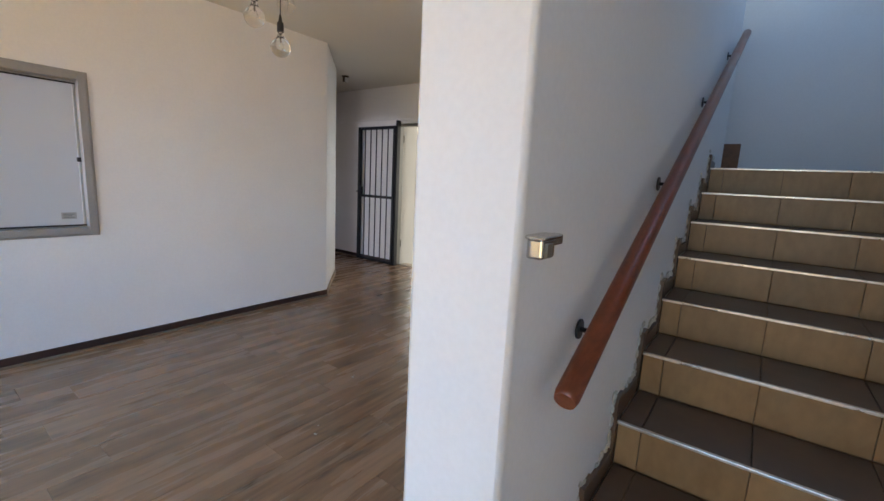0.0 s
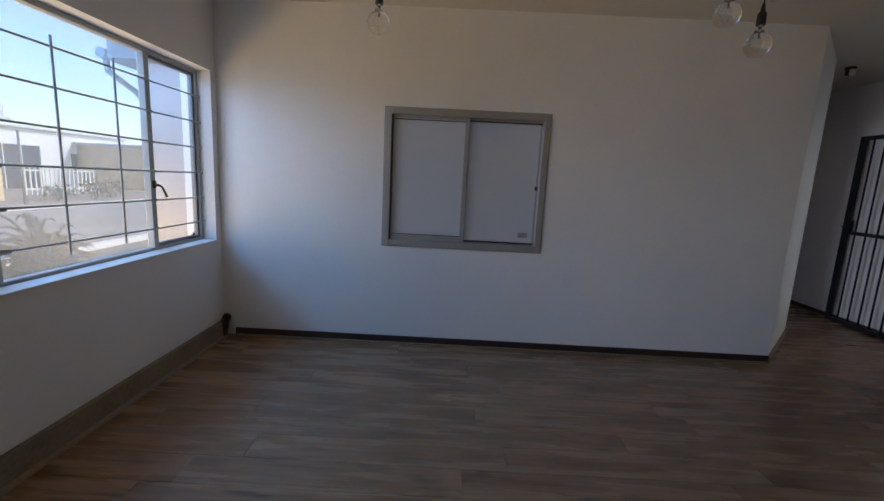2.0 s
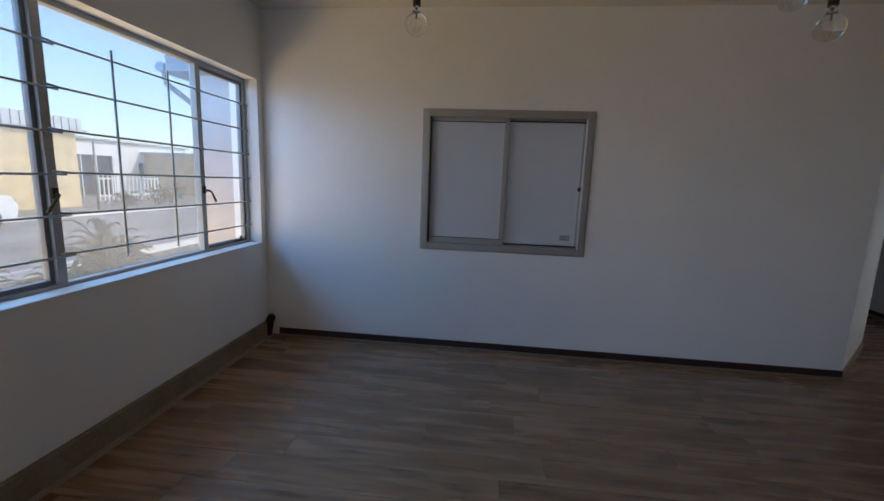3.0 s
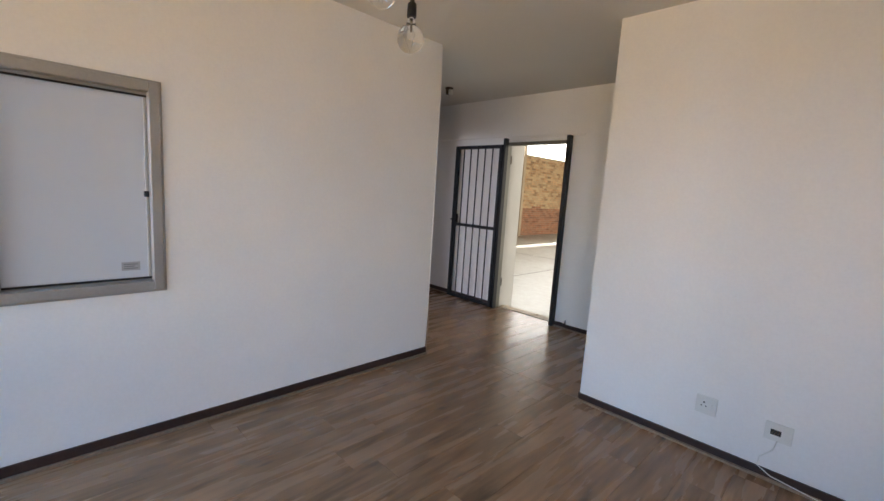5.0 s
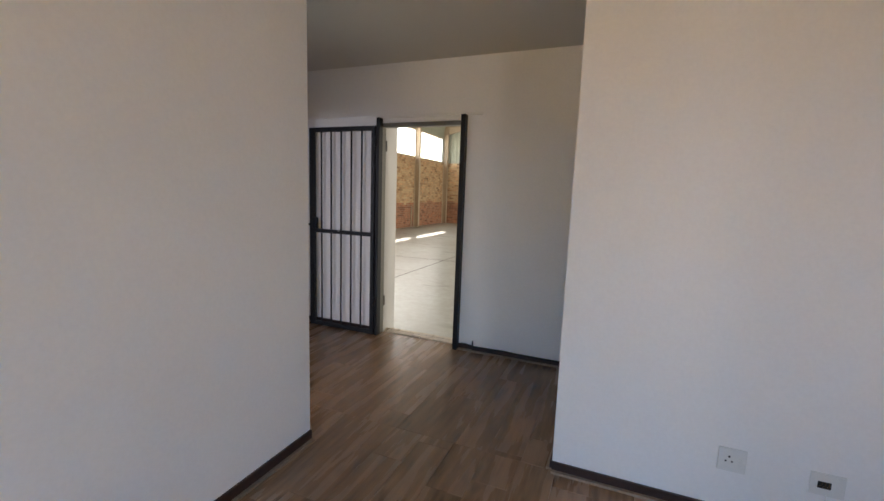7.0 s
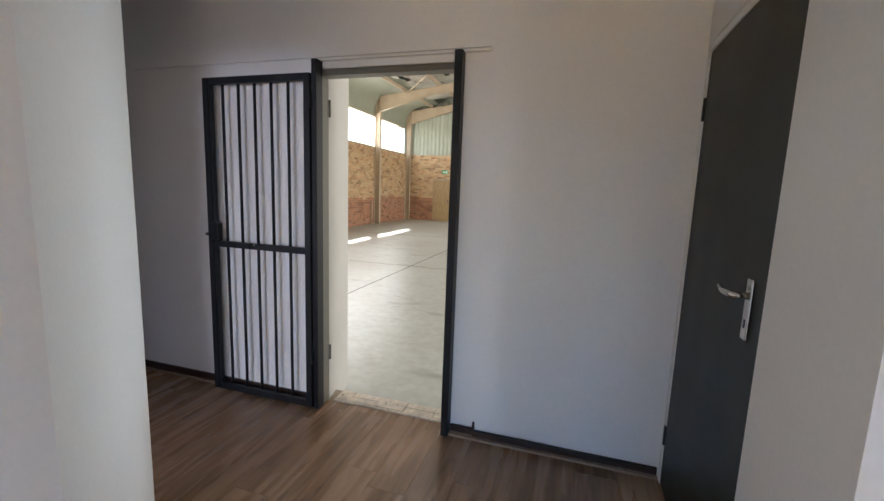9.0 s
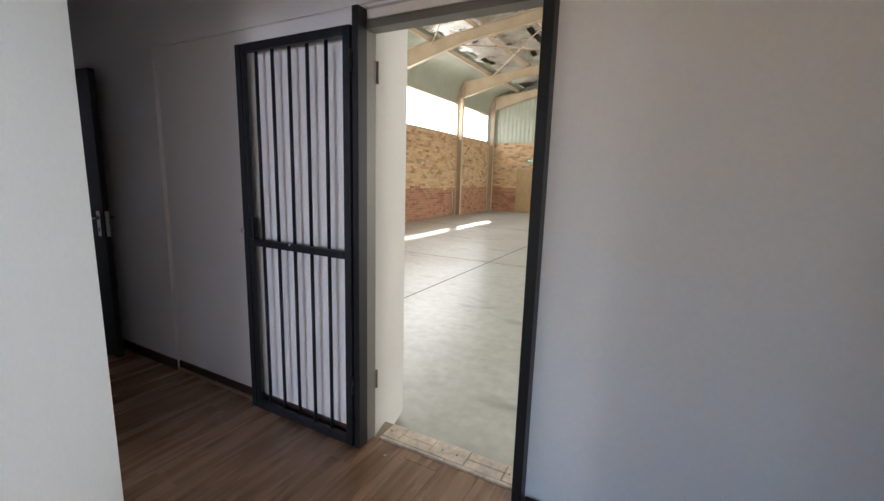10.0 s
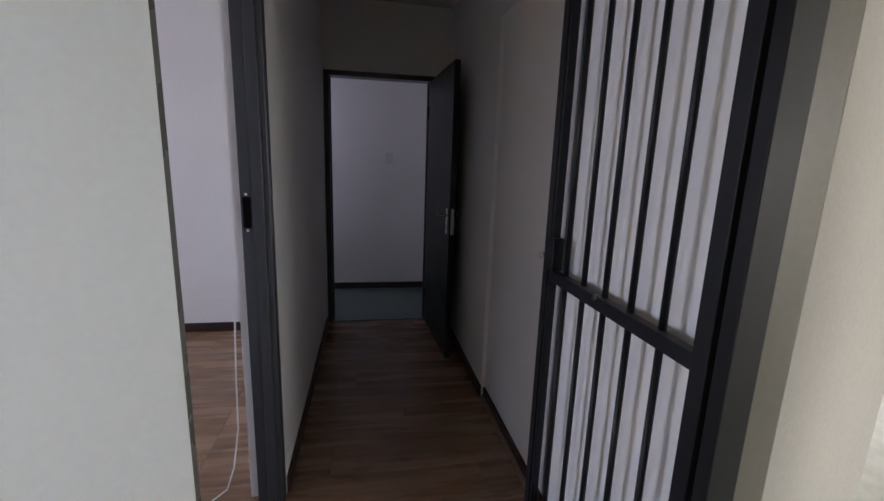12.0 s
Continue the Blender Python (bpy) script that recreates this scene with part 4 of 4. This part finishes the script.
part("cord", tube(B(), [(0, 0, 0.01), (-0.01, -0.012, -0.04), (-0.06, -0.02, -0.10), (-0.065, -0.02, -0.15), (0.0, -0.03, -0.18), (0.12, -0.04, -0.19), (0.22, -0.045, -0.2)], 0.003, 8), WHITE_PLASTIC, t)
wall_plate("light_switch", "white double light switch on the end wall", "switch", pose(-8.38, 4.268, 1.437, 0, 0, 90), 0.075, 0.12, "switch")
wall_plate("wall_socket", "small white socket low on the hatch room wall", "socket", pose(-7.25, 1.42, 0.34, 0, 0, 90), 0.11, 0.11, "socket")

t = thing("door_catch", "chrome gate catch box fixed to the wall corner", "catch", (-0.325, 0.745, 1.222))
part("housing", box(B(), (0, -0.030, -0.022), (0.030, 0.026, 0.014), 0.005), CHROME, t)
part("cap", box(B(), (-0.002, -0.036, 0.012), (0.036, 0.040, 0.019), 0.003), CHROME, t)
part("keeper", box(B(), (0.002, 0.024, -0.004), (0.024, 0.078, 0.016), 0.004), CHROME, t)
part("slot", box(B(), (0.030, -0.020, -0.018), (0.0355, 0.002, 0.006)), STEEL_GREY, t)

# matte near-black: the recess's shade is put into a raised block's colour
RECESS_SHADE = material("lock_recess_shade", (0.004, 0.004, 0.004), 0.95, bump=0.0, spec=0.05)
t = thing("strike_plate", "lock strike plate with its recess painted black", "strike plate", (-5.315, 3.612, 1.2))
part("plate", box(B(), (0.0, -0.018, -0.075), (0.004, 0.016, 0.075), 0.001), FRAME_DARK, t)
part("recess", box(B(), (0.0035, -0.015, -0.055), (0.007, 0.012, 0.055)), RECESS_SHADE, t)
for z in (-0.064, 0.064):
    part("screw", tube(B(), [(0.003, -0.002, z), (0.0065, -0.002, z)], 0.005, 8), CHROME, t)
t = thing("floor_cable", "white cable hanging inside the hatch room doorway", "cable", (-5.47, 3.50, 0.6))
part("cord", tube(B(), [(0, 0, 0.2), (0.01, -0.01, -0.1), (-0.005, -0.02, -0.35), (0.05, -0.03, -0.5), (0.06, -0.06, -0.595), (0.2, -0.16, -0.597)], 0.0035, 8), WHITE_PLASTIC, t)

t = thing("ceiling_sensor", "small dark ceiling light holder with a pale base", "fitting", (-4.68, 4.0, CEIL_Z))
part("base", tube(B(), [(0, 0, 0), (0, 0, -0.012), (0, 0, -0.02)], [0.045, 0.045, 0.035], 20), BRONZE, t)
part("body", box(B(), (-0.030, -0.025, -0.075), (0.01, 0.025, -0.018), 0.006), BRONZE, t)
part("lens", box(B(), (0.012, -0.024, -0.08), (0.04, 0.024, -0.02), 0.008), WHITE_PLASTIC, t)

t = thing("skirting_cable", "black cable lying along the skirting beside the gate", "cable", (-3.44, 4.70, 0))
part("cord", tube(B(), [(0, 0.02, 0.055), (0.05, 0.015, 0.058), (0.13, 0.0, 0.05), (0.4, 0.004, 0.056), (0.7, -0.004, 0.048), (1.05, 0.002, 0.054)], 0.006, 8), BLACK, t)
part("stub", tube(B(), [(0.115, 0.012, 0.05), (0.115, 0.012, 0.10)], [0.008, 0.006], 8), BLACK, t)
t = thing("pipe_stub", "dark bent conduit end in the room corner", "pipe", (-3.69, -1.55, 0.135))
part("elbow", tube(B(), [(0.03, -0.028, -0.135), (0.03, -0.01, 0.0), (0.035, 0.01, 0.035), (0.06, 0.02, 0.03)], [0.03, 0.034, 0.034, 0.028], 14), BRONZE, t)

# ragged stepped skirting and torn plaster along the stair wall
bm = B()
random.seed(5)
for k in range(1, STEPS):
    z = stair_z(k)
    y = STAIR_Y + GOING * k
    box(bm, (-0.3245, y - 0.02, z - 0.165), (-0.308, y + 0.055 + random.uniform(-0.01, 0.015), z + 0.085), 0.002)
    box(bm, (-0.3245, y + 0.055, z), (-0.309, y + GOING - 0.03, z + 0.055 + random.uniform(-0.008, 0.012)), 0.002)
setting("trim_stair", bm, TILE_TREAD, "dark brown stepped tile skirting along the stairs", "skirting")
bm = B()
for k in range(1, STEPS):
    z = stair_z(k)
    y = STAIR_Y + GOING * k
    for i in range(9):
        a = i / 8
        p = Vector((-0.322, y - 0.02 + 0.07 * a, z + 0.088)) if i < 3 else Vector((-0.322, y + 0.06 + 0.22 * a, z + 0.066))
        p += Vector((0, random.uniform(-0.02, 0.02), random.uniform(-0.012, 0.02)))
        r = random.uniform(0.008, 0.02)
        bmesh.ops.create_icosphere(bm, subdivisions=1, radius=1, matrix=Matrix.Translation(p) @ Matrix.Diagonal((0.006, r * 1.5, r, 1)))
    for i in range(5):
        p = Vector((-0.322, y - 0.03 + random.uniform(-0.012, 0.008), z - 0.15 + 0.05 * i))
        r = random.uniform(0.008, 0.018)
        bmesh.ops.create_icosphere(bm, subdivisions=1, radius=1, matrix=Matrix.Translation(p) @ Matrix.Diagonal((0.006, r, r * 1.5, 1)))
PLASTER = material("torn_plaster", (0.64, 0.60, 0.53), 0.9, var=0.15, scale=14, fine=60, bump=0.3)
tagged(part("plaster_edge", bm, PLASTER), "torn grey plaster edge along the stair skirting", "plaster", "", "structure")
LANDING_TILE = material("red_brown_tile", (0.20, 0.085, 0.042), 0.4, var=0.1, scale=6, fine=24, bump=0.02)
setting("baseboard_landing", box(B(), (-0.42, 4.722, 1.485), (-0.228, 4.739, 1.768)), LANDING_TILE, "brown tile skirting on the stair landing", "skirting")

bm = B()
random.seed(31)
for x, y, r in ((-2.02, 1.842, 0.007), (-1.68, 1.294, 0.006), (-4.188, 4.70, 0.006), (-2.03, 1.862, 0.004), (-1.73, 1.35, 0.003), (-2.6, 2.4, 0.003)):
    bmesh.ops.create_icosphere(bm, subdivisions=1, radius=1, matrix=Matrix.Translation((x, y, 0.0032)) @ Matrix.Rotation(random.random() * 3, 4, "Z") @ Matrix.Diagonal((r * 1.7, r, 0.0028, 1)))
tagged(part("plaster_crumbs", bm, PLASTER), "white plaster crumbs lying on the laminate floor", "debris", "", "stuff")

# ---- warehouse things ----
t = thing("door_3", "closed yellow timber door in the brick end wall", "door", (-9.62, GY, GZ), "", "structure")
part("leaf", box(B(), (0.05, -0.03, 0.01), (0.84, -0.005, 1.95), 0.004), TIMBER, t)
for k in range(5):
    part("board", box(B(), (0.06 + k * 0.155, -0.038, 0.03), (0.06 + k * 0.155 + 0.148, -0.030, 1.93), 0.002), TIMBER, t)
part("frame", wall_boxes(B(), "y", -0.045, -0.002, 0, 0.89, 0, 2.0, [(0.05, 0.84, -0.01, 1.955)]), TIMBER, t)
lever_set(t, Matrix.Translation((0.78, -0.04, 1.0)), -1)
SIGN_GREEN = material("green_sign", (0.03, 0.30, 0.15), 0.4, bump=0.0)
t = thing("exit_sign", "small green and white exit sign over the door", "sign", (-9.02, GY - 0.03, 2.24))
part("board", box(B(), (-0.16, -0.008, -0.09), (0.16, 0.008, 0.09), 0.002), SIGN_GREEN, t)
part("arrow", box(B(), (-0.11, -0.0115, -0.03), (0.02, -0.008, 0.03)), WHITE_PLASTIC, t, "plain white bar")
part("mark", box(B(), (0.05, -0.0115, -0.06), (0.11, -0.008, 0.06)), WHITE_PLASTIC, t, "plain white bar")
t = thing("window_2", "bright steel window in the brick end wall", "window", (-8.24, GY + 0.1, 1.0), "", "structure")
for i in range(3):
    for j in range(2):
        p = part("pane", box(B(), (0.03 + i * 0.61, -0.003, 0.03 + j * 0.88), (0.61 * (i + 1) - 0.01, 0.003, 0.88 * (j + 1))), GLASS, t)
        p.visible_shadow = False
for i in range(4):
    part("window_bar", box(B(), (i * 0.61 - (0.02 if i == 3 else 0), -0.02, 0), (i * 0.61 + 0.03 - (0.02 if i == 3 else 0), 0.02, 1.8)), WIN_STEEL, t)
for z in (0.0, 0.885, 1.77):
    part("window_bar", box(B(), (0.03, -0.018, z), (1.81, 0.018, z + 0.03)), WIN_STEEL, t)
t = thing("conduit", "short pale conduit beside a steel column", "conduit", (GX + 0.05, 18.63, GZ))
part("pipe", tube(B(), [(0, 0, 0), (0, 0, 0.9), (-0.02, 0, 0.96)], 0.03, 10), CREAM_STEEL, t)
JOINT = material("floor_saw_cut", (0.05, 0.045, 0.04), 0.95, bump=0.0)
bm = box(B(), (-5.955, 5.3, GZ - 0.01), (-5.94, GY, GZ + 0.0015))
for y in (10.35, 15.6):
    box(bm, (GX, y, GZ - 0.01), (-5.96, y + 0.012, GZ + 0.0015))
    box(bm, (-5.935, y, GZ - 0.01), (8.8, y + 0.012, GZ + 0.0015))
setting("floor_joint", bm, JOINT, "dark saw-cut joint in the concrete floor", "joint")

# ---- outside ----
EARTH = material("street_earth", (0.24, 0.205, 0.16), 0.9, var=0.15, scale=0.5, fine=8, bump=0.1)
ASPHALT = material("street_asphalt", (0.27, 0.265, 0.26), 0.85, var=0.15, scale=0.6, fine=30, bump=0.1)
YELLOW = material("yellow_brick_face", (0.66, 0.50, 0.24), 0.85, var=0.1, scale=2, fine=20, bump=0.05)
PALE_WALL = material("pale_street_wall", (0.74, 0.73, 0.71), 0.85, var=0.06, scale=1, fine=20)
ROOF_GREY = material("grey_roof_sheet", (0.50, 0.52, 0.54), 0.5, 0.2, var=0.08, scale=1, fine=14)
PINK_WALL = material("pinkish_plaster", (0.35, 0.305, 0.295), 0.85, var=0.08, scale=3, fine=50, bump=0.1)
EAVES_GREY = material("dark_eaves_paint", (0.10, 0.11, 0.125), 0.6, var=0.1, scale=3, fine=40)
CAR_PAINT = material("white_car_paint", (0.72, 0.73, 0.74), 0.2, bump=0.0)
DARK_GLASS = material("dark_car_glass", (0.02, 0.024, 0.028), 0.06, bump=0.0)
RUBBER = material("tyre_rubber", (0.02, 0.02, 0.02), 0.8)
ALOE = material("aloe_leaf", (0.075, 0.11, 0.065), 0.5, var=0.2, scale=8, fine=40, island=0.25)
SHRUB = material("dry_shrub", (0.09, 0.10, 0.05), 0.7, var=0.2, scale=8, island=0.3)
setting("ground", box(B(), (-400, -500, -0.6), (400, -1.83, -0.28)), EARTH, "pale trodden ground along the street", "ground")
setting("road", box(B(), (-300, -13.5, -0.30), (300, -6.6, -0.272)), ASPHALT, "grey asphalt street", "road")
t = thing("kerb", "pale concrete kerb along the street", "kerb", (0, 0, 0), "", "structure")
part("kerb_line", box(B(), (-120, -6.6, -0.3), (60, -6.45, -0.17), 0.01), PALE_WALL, t)
part("kerb_line", box(B(), (-120, -13.65, -0.3), (60, -13.5, -0.17), 0.01), PALE_WALL, t)

t = thing("wing_wall", "pinkish plastered wall with a dark overhanging roof edge", "building", (-4.35, -1.84, -0.28))
part("wall", box(B(), (-1.2, -0.80, 0), (0, -0.003, 2.55)), PINK_WALL, t)
part("roof", prism(B(), [(-1.3, -1.00), (0.10, -1.00), (0.16, -0.94), (0.16, -0.003), (-1.3, -0.003)], 2.55, 2.92), EAVES_GREY, t, "dark grey roof fascia")
part("gutter", tube(B(), [(0.12, -1.05, 2.60), (-1.3, -1.05, 2.60)], 0.045, 10), EAVES_GREY, t)
part("downpipe", tube(B(), [(0.06, -1.05, 2.58), (0.05, -1.04, 2.46), (-0.06, -0.87, 2.30), (-0.10, -0.84, 2.22), (-0.10, -0.84, 0.0)], 0.026, 8), EAVES_GREY, t)


def street_building(name, label, x0, x1, y0, y1, h, mat, ribbed, openings):
    t = thing(name, label, "building", (x0, y1, -0.28))
    w, d = x1 - x0, y1 - y0
    part("wall", wall_boxes(B(), "y", -0.25, 0, 0, w, 0, h, openings), mat, t)
    part("wall", wall_boxes(B(), "y", -d, -d + 0.25, 0, w, 0, h), mat, t)
    part("side_wall", wall_boxes(B(), "x", 0, 0.25, -d + 0.25, -0.25, 0, h), mat, t)
    part("side_wall", wall_boxes(B(), "x", w - 0.25, w, -d + 0.25, -0.25, 0, h), mat, t)
    bm = B()
    sloped_plate(bm, -0.3, w + 0.3, h + 0.01, h + 0.13, h + 0.01, h + 0.13, -d - 0.3, 0.3)
    part("roof", bm, ROOF_GREY, t, "grey sheet roof")
    if ribbed:
        n = int(w / 0.3)
        for k in range(n):
            part("rib", box(B(), (k * w / n, 0.3, h + 0.0), (k * w / n + 0.2, 0.34, h + 0.55)), ROOF_GREY, t)
        part("fascia", box(B(), (0, 0.26, h + 0.13), (w, 0.30, h + 0.5)), ROOF_GREY, t)
    for a, b, low, high in openings:
        p = part("window", box(B(), (a, -0.16, low), (b, -0.12, high)), DARK_GLASS, t)
        for k in range(1, 3):
            part("window_bar", box(B(), (a + (b - a) * k / 3 - 0.02, -0.12, low), (a + (b - a) * k / 3 + 0.02, -0.09, high)), PALE_WALL, p)
    return t


street_building("street_building", "low yellow brick building with a ribbed roof fascia", -16.6, -3.0, -26, -17, 3.05, YELLOW, True, [(8.0, 10.0, 1.0, 2.2)])
street_building("street_building", "pale set-back building with a grey sheet roof", -31.5, -16.9, -32, -23.5, 3.3, PALE_WALL, False, [(2.0, 4.5, 0.9, 2.1), (6.5, 9.5, 0.0, 2.4)])
street_building("street_building", "yellow brick building beyond the driveway", -46, -27.5, -30, -19, 2.7, YELLOW, False, [(5, 7, 0.9, 1.9), (12, 14, 0.9, 1.9)])
t = thing("street_gate", "white slatted driveway gate across the street", "gate", (-22.3, -18.2, -0.28))
for k in range(16):
    part("slat", box(B(), (k * 0.24, -0.02, 0.08), (k * 0.24 + 0.05, 0.02, 1.3)), PALE_WALL, t)
for z in (0.3, 1.12):
    part("rail", box(B(), (0, -0.05, z), (3.65, -0.02, z + 0.07)), PALE_WALL, t)
t = thing("street_pole", "thin dark pole beside the street", "pole", (-15.6, -15.2, -0.28))
part("shaft", tube(B(), [(0, 0, 0), (0, 0, 2.6)], [0.05, 0.04], 10), STEEL_GREY, t)
part("cap", tube(B(), [(0, 0, 2.6), (0, 0, 2.64)], [0.05, 0.03], 10), STEEL_GREY, t)


def car(x, y):
    t = thing("car", "white hatchback car parked across the street", "car", (x, y, -0.272))
    bm = B()
    side = [(-2.0, 0.35), (-2.05, 0.62), (-1.9, 0.88), (-0.95, 0.98), (-0.35, 1.42), (0.9, 1.46), (1.75, 1.0), (1.98, 0.92), (2.02, 0.4), (1.9, 0.28), (-1.85, 0.26)]
    rows = []
    for yy, k in ((-0.82, 0.93), (-0.70, 1.0), (0.70, 1.0), (0.82, 0.93)):
        rows.append([bm.verts.new((px * (0.985 if k < 1 else 1), yy * (0.86 if pz > 1.2 else 1), 0.26 + (pz - 0.26) * (k if pz > 1.2 else 1))) for px, pz in side])
    for a, b in zip(rows, rows[1:]):
        for i in range(len(side)):
            j = (i + 1) % len(side)
            bm.faces.new((a[i], a[j], b[j], b[i]))
    bm.faces.new(rows[0])
    bm.faces.new(rows[-1][::-1])
    part("body", bm, CAR_PAINT, t)
    for yy in (-0.80, 0.80):
        part("side_window", prism(B(), [(-0.75, yy - 0.02), (1.25, yy - 0.02), (1.25, yy + 0.02), (-0.75, yy + 0.02)], 1.02, 1.32), DARK_GLASS, t)
    for wx in (-1.3, 1.3):
        for yy in (-0.78, 0.78):
            w = part("wheel", tube(B(), [(wx, yy - 0.09, 0.31), (wx, yy - 0.07, 0.31), (wx, yy + 0.07, 0.31), (wx, yy + 0.09, 0.31)], [0.27, 0.31, 0.31, 0.27], 20), RUBBER, t)
            part("rim", tube(B(), [(wx, yy - 0.095, 0.31), (wx, yy + 0.095, 0.31)], 0.19, 16), CHROME, w)
    for yy in (-0.6, 0.6):
        part("headlight", box(B(), (-2.03, yy - 0.16, 0.62), (-1.9, yy + 0.16, 0.78), 0.02), CHROME, t)
        part("tail_light", box(B(), (1.94, yy - 0.12, 0.7), (2.03, yy + 0.12, 0.9), 0.02), RAILWOOD, t)


car(-7.8, -12.4)


def aloe(x, y, h, n, seed):
    """A clump of long curved pointed leaves, each folded and tapered."""
    rnd = random.Random(seed)
    t = thing("aloe_plant", "dark green aloe clump below the window", "plant", (x, y, -0.28), "aloes below the window")
    part("stem", tube(B(), [(0, 0, 0), (0.02, 0.01, h * 0.35), (0, 0, h * 0.62)], [0.07, 0.06, 0.045], 8), EARTH, t)
    bm = B()
    for k in range(n):
        a = rnd.uniform(0, 2 * math.pi)
        base = Vector((rnd.uniform(-0.06, 0.06), rnd.uniform(-0.06, 0.06), h * rnd.uniform(0.3, 0.72)))
        reach, rise = rnd.uniform(0.25, 0.48), rnd.uniform(0.05, 0.40)
        d = Vector((math.cos(a), math.sin(a), 0))
        sd = Vector((-math.sin(a), math.cos(a), 0))
        prev = None
        for i in range(6):
            u = i / 5
            p = base + d * reach * u + Vector((0, 0, rise * math.sin(u * 2.1) * (1.1 - 0.3 * u)))
            w = 0.034 * (1 - u) ** 0.7 + 0.002
            row = [bm.verts.new(p - sd * w + Vector((0, 0, w * 0.5))), bm.verts.new(p - Vector((0, 0, w * 0.5))), bm.verts.new(p + sd * w + Vector((0, 0, w * 0.5))), bm.verts.new(p + Vector((0, 0, w * 0.15)))]
            if prev:
                for q in range(4):
                    bm.faces.new((prev[q], prev[(q + 1) % 4], row[(q + 1) % 4], row[q]))
            prev = row
    part("crown", bm, ALOE, t)


for k, (x, y, h) in enumerate(((-4.35, -3.75, 1.15), (-4.75, -4.1, 0.95), (-3.85, -3.7, 0.75), (-3.2, -3.9, 0.7), (-5.2, -4.4, 0.85))):
    aloe(x, y, h, 46, 20 + k)


def shrub(x, y, h, seed):
    rnd = random.Random(seed)
    t = thing("shrub", "low dry shrub at the far street edge", "shrub", (x, y, -0.28), "shrubs across the street")
    part("stem", tube(B(), [(0, 0, 0), (0.03, 0, h * 0.5)], [0.05, 0.02], 6), EARTH, t)
    bm = B()
    for k in range(160):
        p = Vector((rnd.gauss(0, h * 0.45), rnd.gauss(0, h * 0.35), abs(rnd.gauss(h * 0.55, h * 0.25))))
        m = Matrix.Translation(p) @ Euler((rnd.uniform(0, 3), rnd.uniform(0, 3), rnd.uniform(0, 3))).to_matrix().to_4x4()
        vs = [bm.verts.new(m @ Vector(q)) for q in ((-0.08, 0, 0), (0, 0.035, 0.02), (0.09, 0, 0), (0, -0.035, 0.02))]
        bm.faces.new(vs)
    part("foliage", bm, SHRUB, t)


for k, (x, y, h) in enumerate(((-19.2, -15.6, 0.8), (-20.8, -16.2, 0.9), (-17.6, -15.8, 0.6), (-27, -16.8, 0.9), (-30, -17.0, 1.1))):
    shrub(x, y, h, 60 + k)


# ---- bricks of the warehouse walls, last ----
def brick_walls():
    """Stretcher bond; the near stretch as single bricks, the rest joined."""
    bl, bh, gap, dep = 0.232, 0.086, 0.011, 0.012
    rnd = random.Random(11)
    lowm = mesh_of("brick", box(B(), (0, 0, 0), (dep, bl - gap, bh - gap)), BRICK_LOW)
    topm = mesh_of("brick", box(B(), (0, 0, 0), (dep, bl - gap, bh - gap)), BRICK)
    side = bpy.data.objects["wall_warehouse_side"]
    end = bpy.data.objects["wall_warehouse_end"]
    joined = {(w, k): ([], []) for w in ("side", "end") for k in (0, 1)}

    def add(store, lo, hi):
        v, f = store
        n = len(v)
        x0, y0, z0 = lo
        x1, y1, z1 = hi
        v += [(x0, y0, z0), (x1, y0, z0), (x1, y1, z0), (x0, y1, z0), (x0, y0, z1), (x1, y0, z1), (x1, y1, z1), (x0, y1, z1)]
        f += [tuple(n + i for i in q) for q in ((3, 2, 1, 0), (4, 5, 6, 7), (0, 1, 5, 4), (1, 2, 6, 5), (2, 3, 7, 6), (3, 0, 4, 7))]

    rows = int((SILL - GZ) / bh)
    count = 0
    for r in range(rows):
        z = GZ + 0.006 + r * bh
        off = bl / 2 if r % 2 else 0
        y = 8.2 + off
        while y < GY - bl:
            low = z < 0.95 + 0.12 * noise.noise((y * 0.8, z, 2.0))
            if 13.0 < y < 14.75 and count < 300 and not 14.3 < y + 0.11 < 14.55:
                ob = new("brick", lowm if low else topm)
                ob.location = (GX - 0.002 + rnd.uniform(-0.002, 0.002), y, z)
                ob.parent = side
                count += 1
            else:
                e = rnd.uniform(-0.002, 0.003)
                add(joined["side", int(low)], (GX - 0.004, y, z), (GX + dep + e, y + bl - gap, z + bh - gap))
            y += bl
        x = GX + 0.02 + off
        while x < -1.0:
            a, b = x, x + bl - gap
            x += bl
            for h0, h1, z0, z1 in ((-8.24, -6.4, 0.92, 2.79), (-9.625, -8.725, -1, 1.84)):
                if z0 < z < z1 and b > h0 and a < h1:
                    a, b = (a, h0 - 0.004) if a < h0 else (h1 + 0.004, b)
            if b - a < 0.02 or b > -1.0:
                continue
            low = z < 0.95 + 0.12 * noise.noise((a * 0.8, z, 5.0))
            e = rnd.uniform(-0.002, 0.003)
            add(joined["end", int(low)], (a, GY - dep - e, z), (b, GY + 0.004, z + bh - gap))
    for (w, k), (v, f) in joined.items():
        me = bpy.data.meshes.new("brickwork")
        me.from_pydata(v, [], f)
        me.materials.append(BRICK_LOW_JOINED if k else BRICK_JOINED)
        ob = new("brickwork", me)
        ob.parent = side if w == "side" else end
        tagged(ob, kind="stuff")


brick_walls()
